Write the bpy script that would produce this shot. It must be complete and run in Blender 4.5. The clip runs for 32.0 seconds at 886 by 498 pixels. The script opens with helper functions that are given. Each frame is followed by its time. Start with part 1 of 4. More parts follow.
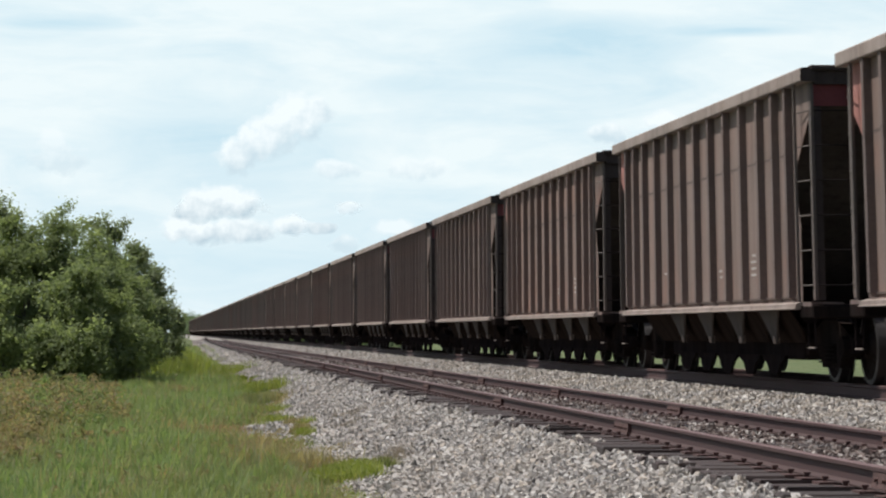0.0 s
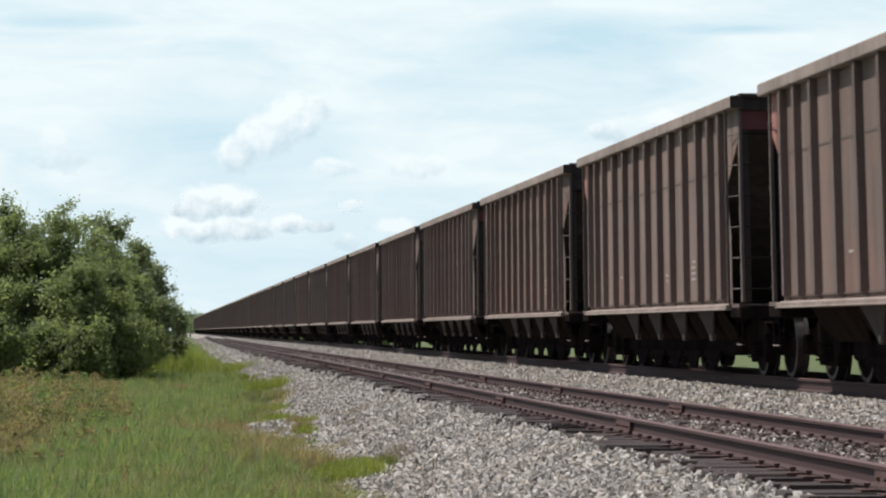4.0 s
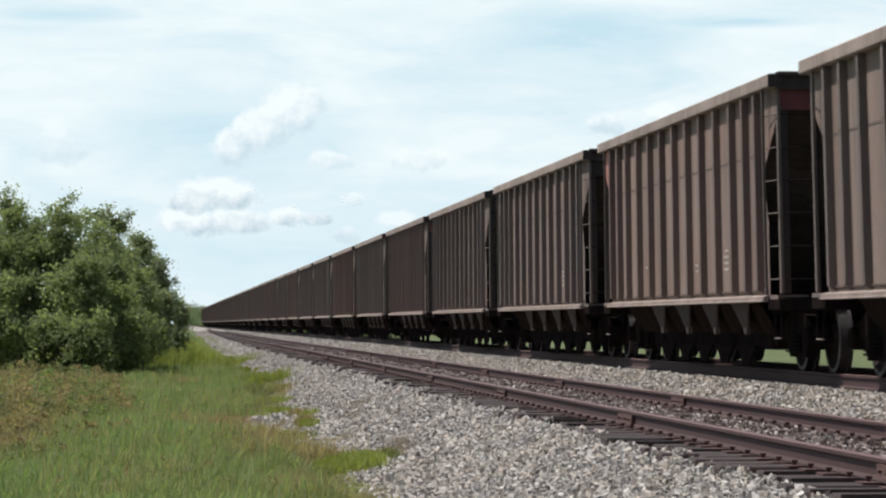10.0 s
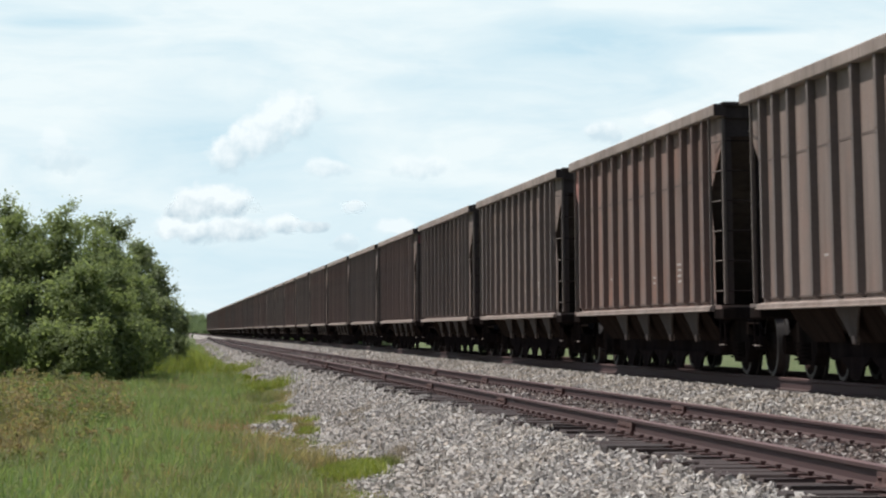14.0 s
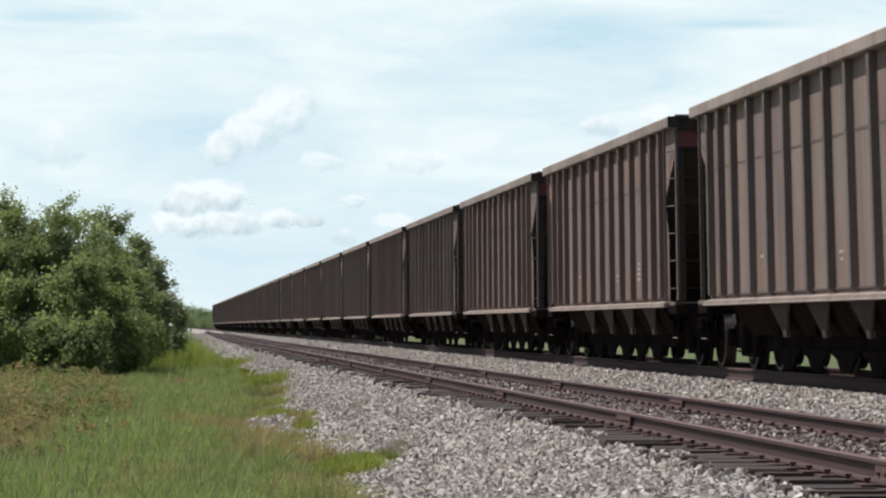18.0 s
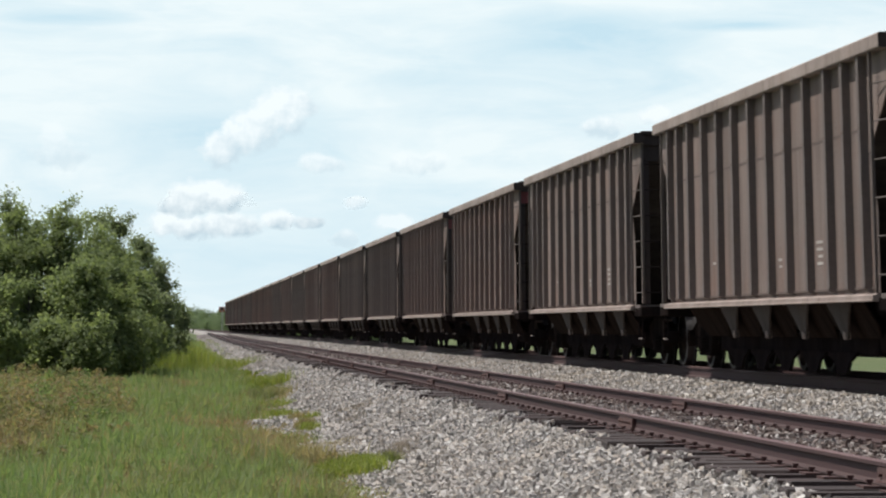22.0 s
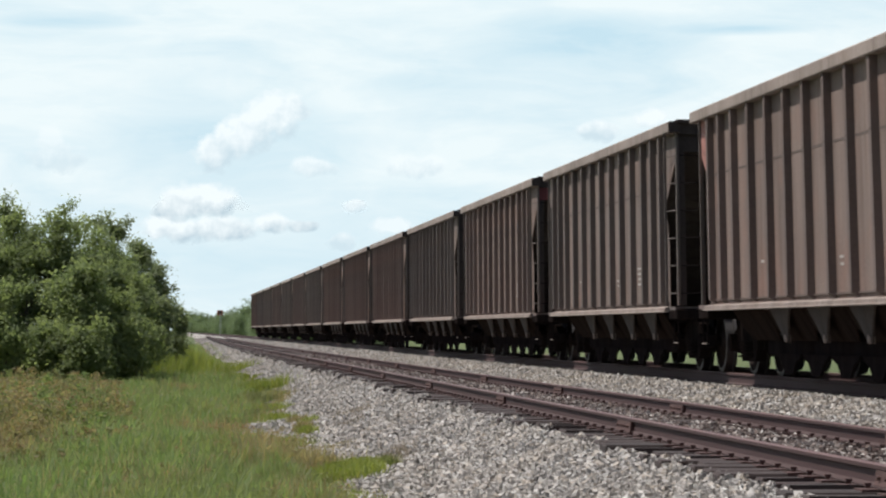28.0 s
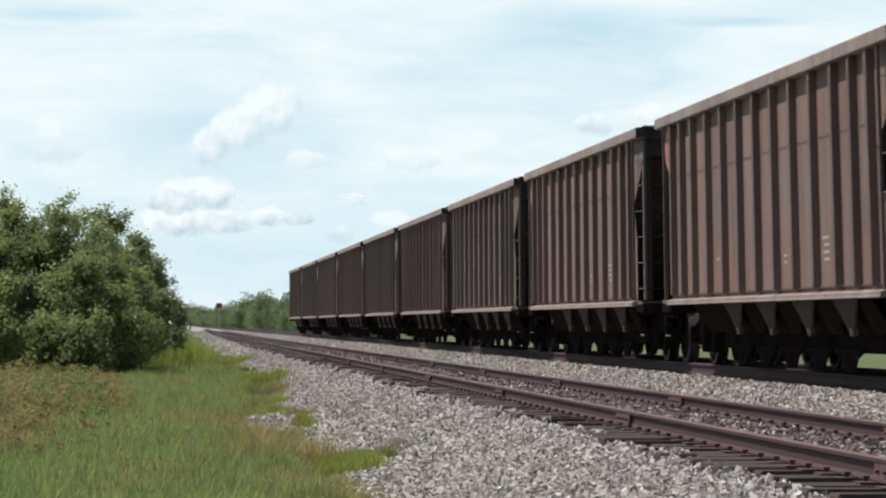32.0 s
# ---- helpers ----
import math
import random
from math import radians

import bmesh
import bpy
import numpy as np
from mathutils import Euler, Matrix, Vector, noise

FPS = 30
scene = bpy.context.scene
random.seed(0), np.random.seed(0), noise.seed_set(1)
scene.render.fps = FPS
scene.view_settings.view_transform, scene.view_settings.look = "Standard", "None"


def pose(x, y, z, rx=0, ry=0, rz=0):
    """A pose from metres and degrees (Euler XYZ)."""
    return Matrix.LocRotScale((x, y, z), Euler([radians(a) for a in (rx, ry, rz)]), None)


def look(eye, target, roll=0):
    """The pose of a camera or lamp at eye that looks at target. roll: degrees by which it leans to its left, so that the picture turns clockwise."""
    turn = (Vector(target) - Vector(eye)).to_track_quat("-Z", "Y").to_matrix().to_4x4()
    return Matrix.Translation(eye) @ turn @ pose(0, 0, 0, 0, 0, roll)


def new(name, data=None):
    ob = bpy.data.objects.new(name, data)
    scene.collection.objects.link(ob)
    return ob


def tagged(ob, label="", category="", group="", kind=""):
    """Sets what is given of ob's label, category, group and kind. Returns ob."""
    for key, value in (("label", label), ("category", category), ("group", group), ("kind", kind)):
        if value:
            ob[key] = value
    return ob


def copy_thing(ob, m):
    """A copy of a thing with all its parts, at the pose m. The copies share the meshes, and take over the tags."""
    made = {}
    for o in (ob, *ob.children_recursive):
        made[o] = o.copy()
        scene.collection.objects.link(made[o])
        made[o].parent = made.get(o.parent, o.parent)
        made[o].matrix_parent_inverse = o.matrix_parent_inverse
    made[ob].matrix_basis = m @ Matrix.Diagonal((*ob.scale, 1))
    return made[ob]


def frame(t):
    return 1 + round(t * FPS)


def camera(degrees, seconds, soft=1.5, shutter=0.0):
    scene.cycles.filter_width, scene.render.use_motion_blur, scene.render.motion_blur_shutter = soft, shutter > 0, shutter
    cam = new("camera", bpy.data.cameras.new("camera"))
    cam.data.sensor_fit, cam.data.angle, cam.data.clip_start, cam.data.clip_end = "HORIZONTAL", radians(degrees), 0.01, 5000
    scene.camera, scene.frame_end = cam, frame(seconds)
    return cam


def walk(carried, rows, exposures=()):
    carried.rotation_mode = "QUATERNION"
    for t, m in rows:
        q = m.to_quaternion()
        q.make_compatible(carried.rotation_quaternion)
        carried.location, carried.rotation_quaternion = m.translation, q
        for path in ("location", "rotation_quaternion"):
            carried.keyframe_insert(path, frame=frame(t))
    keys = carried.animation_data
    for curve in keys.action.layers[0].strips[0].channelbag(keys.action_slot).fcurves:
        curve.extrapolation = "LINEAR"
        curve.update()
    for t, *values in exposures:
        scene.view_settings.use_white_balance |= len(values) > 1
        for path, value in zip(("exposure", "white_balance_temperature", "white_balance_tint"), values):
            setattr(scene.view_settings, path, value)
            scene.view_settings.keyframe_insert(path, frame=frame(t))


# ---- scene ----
# Plan: y runs along the tracks away from the camera, x to the right, z = 0 on the railhead of the siding.
LENS = 17.71                                   # degrees across the picture
FOCAL = 784 / math.tan(radians(LENS / 2))
EYE = (0.0, 0.0, 0.783)
SIDING_X, MAIN_X, MAIN_Z = 4.96, 9.25, 0.157
CAR_L = 16.18                                  # length over couplers
GAUGE = 1.505                                  # between the centres of the railheads

cam = camera(LENS, 32.0, soft=2.2, shutter=1.13)
# the clip's camera reads its picture out from top to bottom: passing uprights lean
scene.cycles.rolling_shutter_type, scene.cycles.rolling_shutter_duration = "TOP", 0.1

# A camera on a tripod that is nudged now and then: seconds, drift across and down of the far end of the tracks.
PAN = [
    (0.0, 0.0, 0.0), (0.5, 2.2, -0.2), (1.0, -1.2, 1.0), (1.5, -1.2, 1.5), (2.0, 0.2, -0.2), (2.5, 0.3, -0.7),
    (3.0, 1.9, -3.1), (3.5, 3.4, -3.3), (5.5, 3.1, -1.7), (6.0, 2.9, -1.4), (6.5, -1.2, -0.5), (7.0, -0.8, -1.7),
    (7.5, -1.2, -5.4), (8.0, 0.5, -11.1), (8.5, 2.9, -14.0), (9.0, 1.9, -14.0), (9.5, 4.6, -14.3), (10.0, 6.6, -15.5),
    (10.5, 9.5, -14.1), (11.0, 12.6, -12.8), (11.5, 9.7, -11.1), (12.0, 9.9, -10.9), (12.5, 9.2, -9.0), (13.0, 8.5, -3.3),
    (13.5, 6.6, -1.9), (14.0, 6.5, -1.9), (14.5, 4.9, -0.2), (16.5, 3.3, -3.3), (17.0, 1.9, -4.9), (17.5, 1.9, -9.4),
    (18.0, 3.8, -12.1), (18.5, 6.0, -12.6), (19.0, 8.0, -15.2), (19.5, 9.5, -16.9), (20.0, 8.0, -15.8), (20.5, 8.5, -15.3),
    (21.0, 8.3, -13.8), (21.5, 8.2, -12.4), (22.0, 8.0, -9.5), (22.5, 6.6, -4.1), (23.0, 6.5, -0.7), (23.5, 5.6, -1.5),
    (24.0, 4.6, -0.2), (24.5, 3.4, 0.7), (25.0, 3.3, 0.2), (25.5, 0.0, 1.0), (27.5, 3.4, -3.4), (28.0, 4.9, -3.3),
    (28.5, 5.1, -4.8), (29.0, 5.3, -7.8), (29.5, 5.6, -10.9), (30.0, 6.5, -14.3), (30.5, 8.2, -15.3), (31.0, 8.7, -15.7),
    (31.5, 9.9, -16.9), (32.0, 2.9, -15.8),
]


def aim(dx, dy, roll=0.04):
    yaw = math.degrees(math.atan((784 - 285 - dx) / FOCAL))
    pitch = math.degrees(math.atan((589 + dy - 441) / FOCAL))
    return pose(*EYE, 0, 0, -yaw) @ pose(0, 0, 0, 90 + pitch) @ pose(0, 0, 0, 0, 0, roll)


walk(cam, [(t, aim(dx, dy)) for t, dx, dy in PAN], [(0.0, 0.0, 6320, 10), (32.0, 0.0, 6320, 10)])

# ---- light ----
SUN_TO = Vector((-0.43, 0.04, 0.86)).normalized()
sun = new("sun", bpy.data.lights.new("sun", "SUN"))
sun.data.energy, sun.data.angle, sun.data.color = 5.0, radians(0.6), (1.0, 0.95, 0.87)
sun.matrix_world = look((0, 0, 60), Vector((0, 0, 60)) - SUN_TO)


def nodes_of(tree):
    """Short helpers to lay nodes in a tree."""
    def add(kind, **values):
        n = tree.nodes.new(kind)
        for key, v in values.items():
            if key in n.inputs:
                n.inputs[key].default_value = v
            elif key == "op":
                n.operation = v
            elif key == "blend":
                n.blend_type = v
        return n

    def link(a, b):
        tree.links.new(a, b)

    def ramp(fac, *stops):
        n = tree.nodes.new("ShaderNodeValToRGB")
        els = n.color_ramp.elements
        while len(els) < len(stops):
            els.new(0.5)
        for el, (p, c) in zip(els, stops):
            el.position = p
            el.color = (c, c, c, 1) if isinstance(c, (int, float)) else (*c, 1)
        link(fac, n.inputs["Fac"])
        return n.outputs["Color"]

    def mix(fac, a, b, kind="MIX"):
        n = tree.nodes.new("ShaderNodeMix")
        n.data_type, n.blend_type = "RGBA", kind
        for sock, v in ((n.inputs[0], fac), (n.inputs[6], a), (n.inputs[7], b)):
            if isinstance(v, (int, float)):
                sock.default_value = v
            elif isinstance(v, tuple):
                sock.default_value = (*v, 1)
            else:
                link(v, sock)
        return n.outputs[2]

    def math_(op, a, b=0.0, clamp=False):
        n = tree.nodes.new("ShaderNodeMath")
        n.operation, n.use_clamp = op, clamp
        for sock, v in ((n.inputs[0], a), (n.inputs[1], b)):
            if isinstance(v, (int, float)):
                sock.default_value = v
            else:
                link(v, sock)
        return n.outputs[0]

    def noise_(vec, scale, detail=4.0, rough=0.55, distort=0.0):
        n = add("ShaderNodeTexNoise", Scale=scale, Detail=detail, Roughness=rough, Distortion=distort)
        link(vec, n.inputs["Vector"])
        return n.outputs["Fac"]

    def mapped(vec, scale=(1, 1, 1), loc=(0, 0, 0)):
        n = tree.nodes.new("ShaderNodeMapping")
        n.inputs["Scale"].default_value, n.inputs["Location"].default_value = scale, loc
        link(vec, n.inputs["Vector"])
        return n.outputs["Vector"]

    return add, link, ramp, mix, math_, noise_, mapped


world = bpy.data.worlds.new("sky")
scene.world = world
world.use_nodes = True
wt = world.node_tree
wt.nodes.clear()
add, link, ramp, mix, math_, noise_, mapped = nodes_of(wt)
sky = add("ShaderNodeTexSky")
sky.sky_type, sky.sun_disc = "NISHITA", False
sky.sun_elevation = math.asin(SUN_TO.z)
sky.sun_rotation = math.atan2(SUN_TO.x, SUN_TO.y)
sky.air_density, sky.dust_density = 1.0, 1.6
co = add("ShaderNodeTexCoord").outputs["Generated"]
clear = mix(1.0, sky.outputs["Color"], (0.085, 0.085, 0.085), "MULTIPLY")
sep = add("ShaderNodeSeparateXYZ")
link(co, sep.inputs[0])
# a bright veil of high cloud low in the sky, thinning to clear blue overhead, with a few blue gaps in it
veil = noise_(mapped(co, (10, 10, 46), (0.3, 0, 0.13)), 1.0, 5.0, 0.6, 0.7)
streak = noise_(mapped(co, (24, 24, 92), (2.1, 0, 0.4)), 1.0, 5.0, 0.62, 0.9)
cover = math_("ADD", math_("MULTIPLY", veil, 0.9), math_("MULTIPLY", streak, 0.36))
for u, v, a, b, deep in ((0.146, 0.101, 0.052, 0.013, 0.52), (-0.036, 0.1075, 0.03, 0.0035, 0.5), (0.02, 0.066, 0.06, 0.02, 0.36),
                         (0.20, 0.1055, 0.03, 0.003, 0.4), (0.09, 0.086, 0.035, 0.008, 0.2), (0.06, 0.022, 0.22, 0.034, 0.2)):
    ln = add("ShaderNodeVectorMath", op="LENGTH")
    link(mapped(co, (1 / a, 0.0, 1 / b), (-u / a, 0, -v / b)), ln.inputs[0])
    gap = math_("MULTIPLY", ramp(ln.outputs["Value"], (0.15, 1.0), (1.0, 0.0)), deep)
    gap = math_("MULTIPLY", gap, math_("MULTIPLY", ramp(veil, (0.36, 0.15), (0.64, 1.0)), 1.5))
    cover = math_("SUBTRACT", cover, math_("MULTIPLY", gap, math_("GREATER_THAN", sep.outputs[1], 0.0)))
cover = ramp(cover, (0.24, 0.0), (0.71, 1.0))
hazy = mix(cover, (0.592, 0.785, 0.868), (0.878, 0.962, 0.96))
# the haze glows most below the sun and dims round towards the back
hazy = mix(1.0, hazy, ramp(math_("ADD", math_("MULTIPLY", sep.outputs[1], 0.5), 0.5), (0.0, 0.42), (0.55, 0.55), (0.97, 1.0)), "MULTIPLY")
sky_col = mix(ramp(sep.outputs[2], (0.13, 0.0), (0.45, 0.86)), hazy, clear)
bg = add("ShaderNodeBackground", Strength=1.0)
link(sky_col, bg.inputs["Color"])
link(bg.outputs[0], add("ShaderNodeOutputWorld").inputs["Surface"])


# ---- materials ----
def material(name, build, rough=0.8, metal=0.0, bump=None, gloss=0.5):
    """build(add, link, ramp, mix, math_, noise_, mapped, coords) returns the colour socket, and a height socket or None."""
    m = bpy.data.materials.new(name)
    m.use_nodes = True
    t = m.node_tree
    t.nodes.clear()
    kit = nodes_of(t)
    add, link = kit[0], kit[1]
    bsdf = add("ShaderNodeBsdfPrincipled", Roughness=rough, Metallic=metal)
    bsdf.inputs["Specular IOR Level"].default_value = gloss
    colour, height = build(kit)
    if isinstance(colour, tuple):
        bsdf.inputs["Base Color"].default_value = (*colour, 1)
    else:
        link(colour, bsdf.inputs["Base Color"])
    if height is not None and bump:
        b = add("ShaderNodeBump", Strength=bump[0], Distance=bump[1])
        link(height, b.inputs["Height"])
        link(b.outputs[0], bsdf.inputs["Normal"])
    out = add("ShaderNodeOutputMaterial")
    link(bsdf.outputs[0], out.inputs["Surface"])
    return m


def coords(kit, which="Object"):
    return kit[0]("ShaderNodeTexCoord").outputs[which]


def position(kit):
    return kit[0]("ShaderNodeNewGeometry").outputs["Position"]


def random_of(kit):
    return kit[0]("ShaderNodeObjectInfo").outputs["Random"]


def island(kit):
    return kit[0]("ShaderNodeNewGeometry").outputs["Random Per Island"]


def painted_steel(name, low, high, rust, rusty=0.35, vary=0.16, gloss=0.3):
    """Dusty hopper-car paint: streaks down the sheets, rust low on the panels, fine grime."""
    def build(kit):
        add, link, ramp, mix, math_, noise_, mapped = kit
        p = coords(kit)
        runs = noise_(mapped(p, (3.0, 5.0, 0.35)), 1.0, 6.0, 0.65)
        blot = noise_(p, 1.1, 5.0, 0.6)
        fine = noise_(p, 26.0, 3.0, 0.6)
        c = mix(ramp(runs, (0.3, 0.0), (0.7, 1.0)), low, high)
        bays = noise_(mapped(p, (0.3, 1.15, 0.12)), 1.0, 3.0, 0.6)
        c = mix(math_("MULTIPLY", ramp(bays, (0.42, 0.0), (0.64, 1.0)), 0.7), c, tuple(v * 1.35 for v in high))
        drip = noise_(mapped(p, (4.0, 13.0, 0.5)), 1.0, 5.0, 0.7)
        c = mix(math_("MULTIPLY", ramp(drip, (0.52, 0.0), (0.68, 1.0)), 0.6), c, tuple(v * 0.55 for v in low))
        sep = add("ShaderNodeSeparateXYZ")
        link(p, sep.inputs[0])
        foot = math_("MULTIPLY", ramp(sep.outputs[2], (0.25, 0.0), (0.26, 1.0)), ramp(math_("MULTIPLY", sep.outputs[2], 0.25), (0.25, 1.0), (0.48, 0.0)))
        c = mix(math_("MULTIPLY", math_("MULTIPLY", foot, ramp(noise_(p, 2.4, 4.0), (0.42, 0.0), (0.68, 1.0))), rusty), c, rust)
        c = mix(math_("MULTIPLY", ramp(blot, (0.5, 0.0), (0.72, 1.0)), rusty), c, rust)
        c = mix(math_("MULTIPLY", ramp(fine, (0.35, 1.0), (0.6, 0.0)), 0.22), c, tuple(v * 0.45 for v in low))
        c = mix(vary, c, mix(random_of(kit), (0.08, 0.06, 0.052), (0.30, 0.235, 0.205)))
        dents = math_("ADD", math_("MULTIPLY", noise_(mapped(p, (1, 1.6, 0.8)), 1.3, 2.0), 4.0), math_("MULTIPLY", fine, 0.25))
        return c, dents
    return material(name, build, 0.82, 0.0, (0.5, 0.012), gloss)


PAINT = [
    painted_steel("brown_car_paint", (0.134, 0.098, 0.085), (0.214, 0.160, 0.139), (0.27, 0.138, 0.102), 0.45),
    painted_steel("taupe_car_paint", (0.128, 0.099, 0.088), (0.204, 0.159, 0.140), (0.25, 0.138, 0.103), 0.4),
    painted_steel("rust_car_paint", (0.134, 0.095, 0.082), (0.211, 0.151, 0.130), (0.28, 0.135, 0.096), 0.75),
]
# posts: the sheets' paint darkened and greyed for shaded flanks and haze
RIB_SHADE_PAINT = [
    painted_steel("brown_post_shade_paint", (0.099, 0.075, 0.070), (0.163, 0.126, 0.117), (0.22, 0.125, 0.10)),
    painted_steel("taupe_post_shade_paint", (0.092, 0.078, 0.074), (0.152, 0.130, 0.123), (0.20, 0.125, 0.10), 0.25),
    painted_steel("rust_post_shade_paint", (0.101, 0.073, 0.067), (0.163, 0.121, 0.110), (0.22, 0.115, 0.09), 0.4),
]
CHORD = painted_steel("dusty_chord", (0.22, 0.176, 0.155), (0.31, 0.255, 0.228), (0.24, 0.15, 0.11), 0.2)
RED = painted_steel("faded_red_paint", (0.10, 0.018, 0.024), (0.16, 0.030, 0.036), (0.12, 0.04, 0.03), 0.3)
PINK = painted_steel("sun_bleached_red_paint", (0.33, 0.13, 0.11), (0.42, 0.19, 0.16), (0.3, 0.12, 0.09), 0.3)
# car ends face away from the sun: their shade is in this colour
ENDS = painted_steel("shaded_end_steel", (0.032, 0.026, 0.026), (0.060, 0.049, 0.047), (0.08, 0.045, 0.038), 0.3, 0.05, 0.05)
DUST_POST = painted_steel("dusty_ladder_steel", (0.065, 0.054, 0.050), (0.12, 0.102, 0.094), (0.2, 0.12, 0.095), 0.3)
# Underframe, trucks, pockets, wheels: grimy steel, with the shade under the car painted in
SHADED_GRIME = painted_steel("grimy_shaded_underframe", (0.008, 0.0066, 0.0072), (0.017, 0.014, 0.0145), (0.022, 0.015, 0.0135), 0.4, 0.003, 0.0)
FRAME = painted_steel("shaded_truck_frame", (0.008, 0.0065, 0.0065), (0.017, 0.014, 0.0135), (0.024, 0.015, 0.0125), 0.4, 0.004, 0.0)
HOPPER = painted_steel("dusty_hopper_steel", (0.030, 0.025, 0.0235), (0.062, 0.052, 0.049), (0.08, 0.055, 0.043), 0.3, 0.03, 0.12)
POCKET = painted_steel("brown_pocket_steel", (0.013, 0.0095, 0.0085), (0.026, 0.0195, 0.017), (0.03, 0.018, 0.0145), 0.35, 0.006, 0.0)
WHITE = material("stencil_white", lambda kit: (kit[3](kit[5](coords(kit), 7.0), (0.24, 0.21, 0.19), (0.52, 0.48, 0.44)), None), 0.85)
WHEEL = painted_steel("shaded_wheel_steel", (0.014, 0.011, 0.011), (0.03, 0.024, 0.022), (0.035, 0.02, 0.016), 0.4, 0.02, 0.0)


RIM = material("rubbed_wheel_rim", lambda kit: (kit[3](kit[5](coords(kit), 9.0), (0.02, 0.017, 0.017), (0.048, 0.042, 0.04)), None), 0.55, 0.4)
SEAM = material("sooty_weld", lambda kit: (kit[3](kit[5](coords(kit), 5.0), (0.075, 0.055, 0.048), (0.14, 0.104, 0.09)), None), 0.9)


def rail_rust(kit):
    add, link, ramp, mix, math_, noise_, mapped = kit
    p = position(kit)
    n = noise_(mapped(p, (8, 1.2, 8)), 1.0, 5.0, 0.6)
    f = noise_(p, 60.0, 3.0, 0.6)
    c = mix(n, (0.034, 0.016, 0.0165), (0.064, 0.031, 0.031))
    return mix(math_("MULTIPLY", f, 0.4), c, (0.075, 0.033, 0.028)), f


RAIL = material("rusty_rail", rail_rust, 0.8, 0.0, (0.3, 0.003))
# the foot's lit upper faces, painted a little lighter than the web
RAIL_FOOT = material("lit_rail_foot", lambda kit: (kit[3](kit[5](kit[6](position(kit), (20, 1.5, 20)), 1.0, 4.0), (0.040, 0.022, 0.021), (0.078, 0.046, 0.043)), None), 0.9)
RAIL_TOP = material("worn_railhead", lambda kit: (kit[3](kit[5](kit[6](position(kit), (20, 1, 20)), 1.0), (0.12, 0.065, 0.060), (0.19, 0.115, 0.106)), None), 0.55, 0.2)
PLATE = material("rusty_tie_plate", lambda kit: (kit[3](kit[5](position(kit), 11.0), (0.040, 0.020, 0.018), (0.115, 0.060, 0.052)), None), 0.85)


def tie_wood(kit):
    add, link, ramp, mix, math_, noise_, mapped = kit
    p = coords(kit)
    g = noise_(mapped(p, (1.2, 22, 22)), 1.0, 5.0, 0.65, 0.4)
    c = mix(ramp(g, (0.35, 0.0), (0.65, 1.0)), (0.014, 0.0105, 0.010), (0.066, 0.049, 0.045))
    return mix(math_("MULTIPLY", random_of(kit), 0.4), c, (0.070, 0.044, 0.040)), g


TIE = material("weathered_tie_wood", tie_wood, 0.9, 0.0, (0.7, 0.01))


def ballast_rock(kit):
    add, link, ramp, mix, math_, noise_, mapped = kit
    p = position(kit)
    v = add("ShaderNodeTexVoronoi", Scale=17.0)
    link(p, v.inputs["Vector"])
    tone = kit[0]("ShaderNodeSeparateColor")
    link(v.outputs["Color"], tone.inputs[0])
    c = mix(tone.outputs[0], (0.23, 0.215, 0.20), (0.52, 0.495, 0.46))
    c = mix(math_("MULTIPLY", ramp(tone.outputs[1], (0.6, 0.0), (0.9, 1.0)), 0.5), c, (0.36, 0.28, 0.21))
    # shade in the gaps between the stones, put into the colour
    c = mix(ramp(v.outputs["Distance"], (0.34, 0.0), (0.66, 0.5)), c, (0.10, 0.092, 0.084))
    big = noise_(p, 0.55, 4.0, 0.6)
    c = mix(math_("MULTIPLY", ramp(big, (0.45, 0.0), (0.75, 1.0)), 0.4), c, (0.24, 0.20, 0.17))
    # rust and dirt between the rails of the siding
    sp = add("ShaderNodeSeparateXYZ")
    link(p, sp.inputs[0])
    between = math_("MULTIPLY", math_("GREATER_THAN", math_("ADD", sp.outputs[0], math_("MULTIPLY", math_("SUBTRACT", big, 0.5), 0.5)), 3.72), math_("LESS_THAN", sp.outputs[0], 6.1))
    c = mix(math_("MULTIPLY", between, 0.78), c, (0.080, 0.058, 0.053))
    # the shade under the train, painted into the main track's ballast
    main = math_("MULTIPLY", math_("GREATER_THAN", math_("ADD", sp.outputs[0], math_("MULTIPLY", big, 0.5)), 8.15), math_("LESS_THAN", sp.outputs[0], 10.7))
    c = mix(math_("MULTIPLY", main, 0.72), c, (0.075, 0.056, 0.051))
    return c, math_("SUBTRACT", 1.0, v.outputs["Distance"])


BALLAST = material("limestone_ballast", ballast_rock, 0.92, 0.0, (1.0, 0.05))


def stone_mat(kit, tint=(0.40, 0.345, 0.29)):
    add, link, ramp, mix, math_, noise_, mapped = kit
    r = island(kit)
    n = noise_(position(kit), 45.0, 3.0, 0.6)
    c = ramp(r, (0.0, (0.11, 0.101, 0.098)), (0.3, (0.33, 0.308, 0.295)), (0.62, (0.47, 0.447, 0.425)), (0.84, (0.43, 0.365, 0.305)), (1.0, (0.62, 0.60, 0.58)))
    c = mix(ramp(noise_(position(kit), 0.8, 4.0, 0.6), (0.4, 0.0), (0.72, 0.45)), c, tint)
    return mix(math_("MULTIPLY", n, 0.25), c, (0.16, 0.145, 0.13)), n


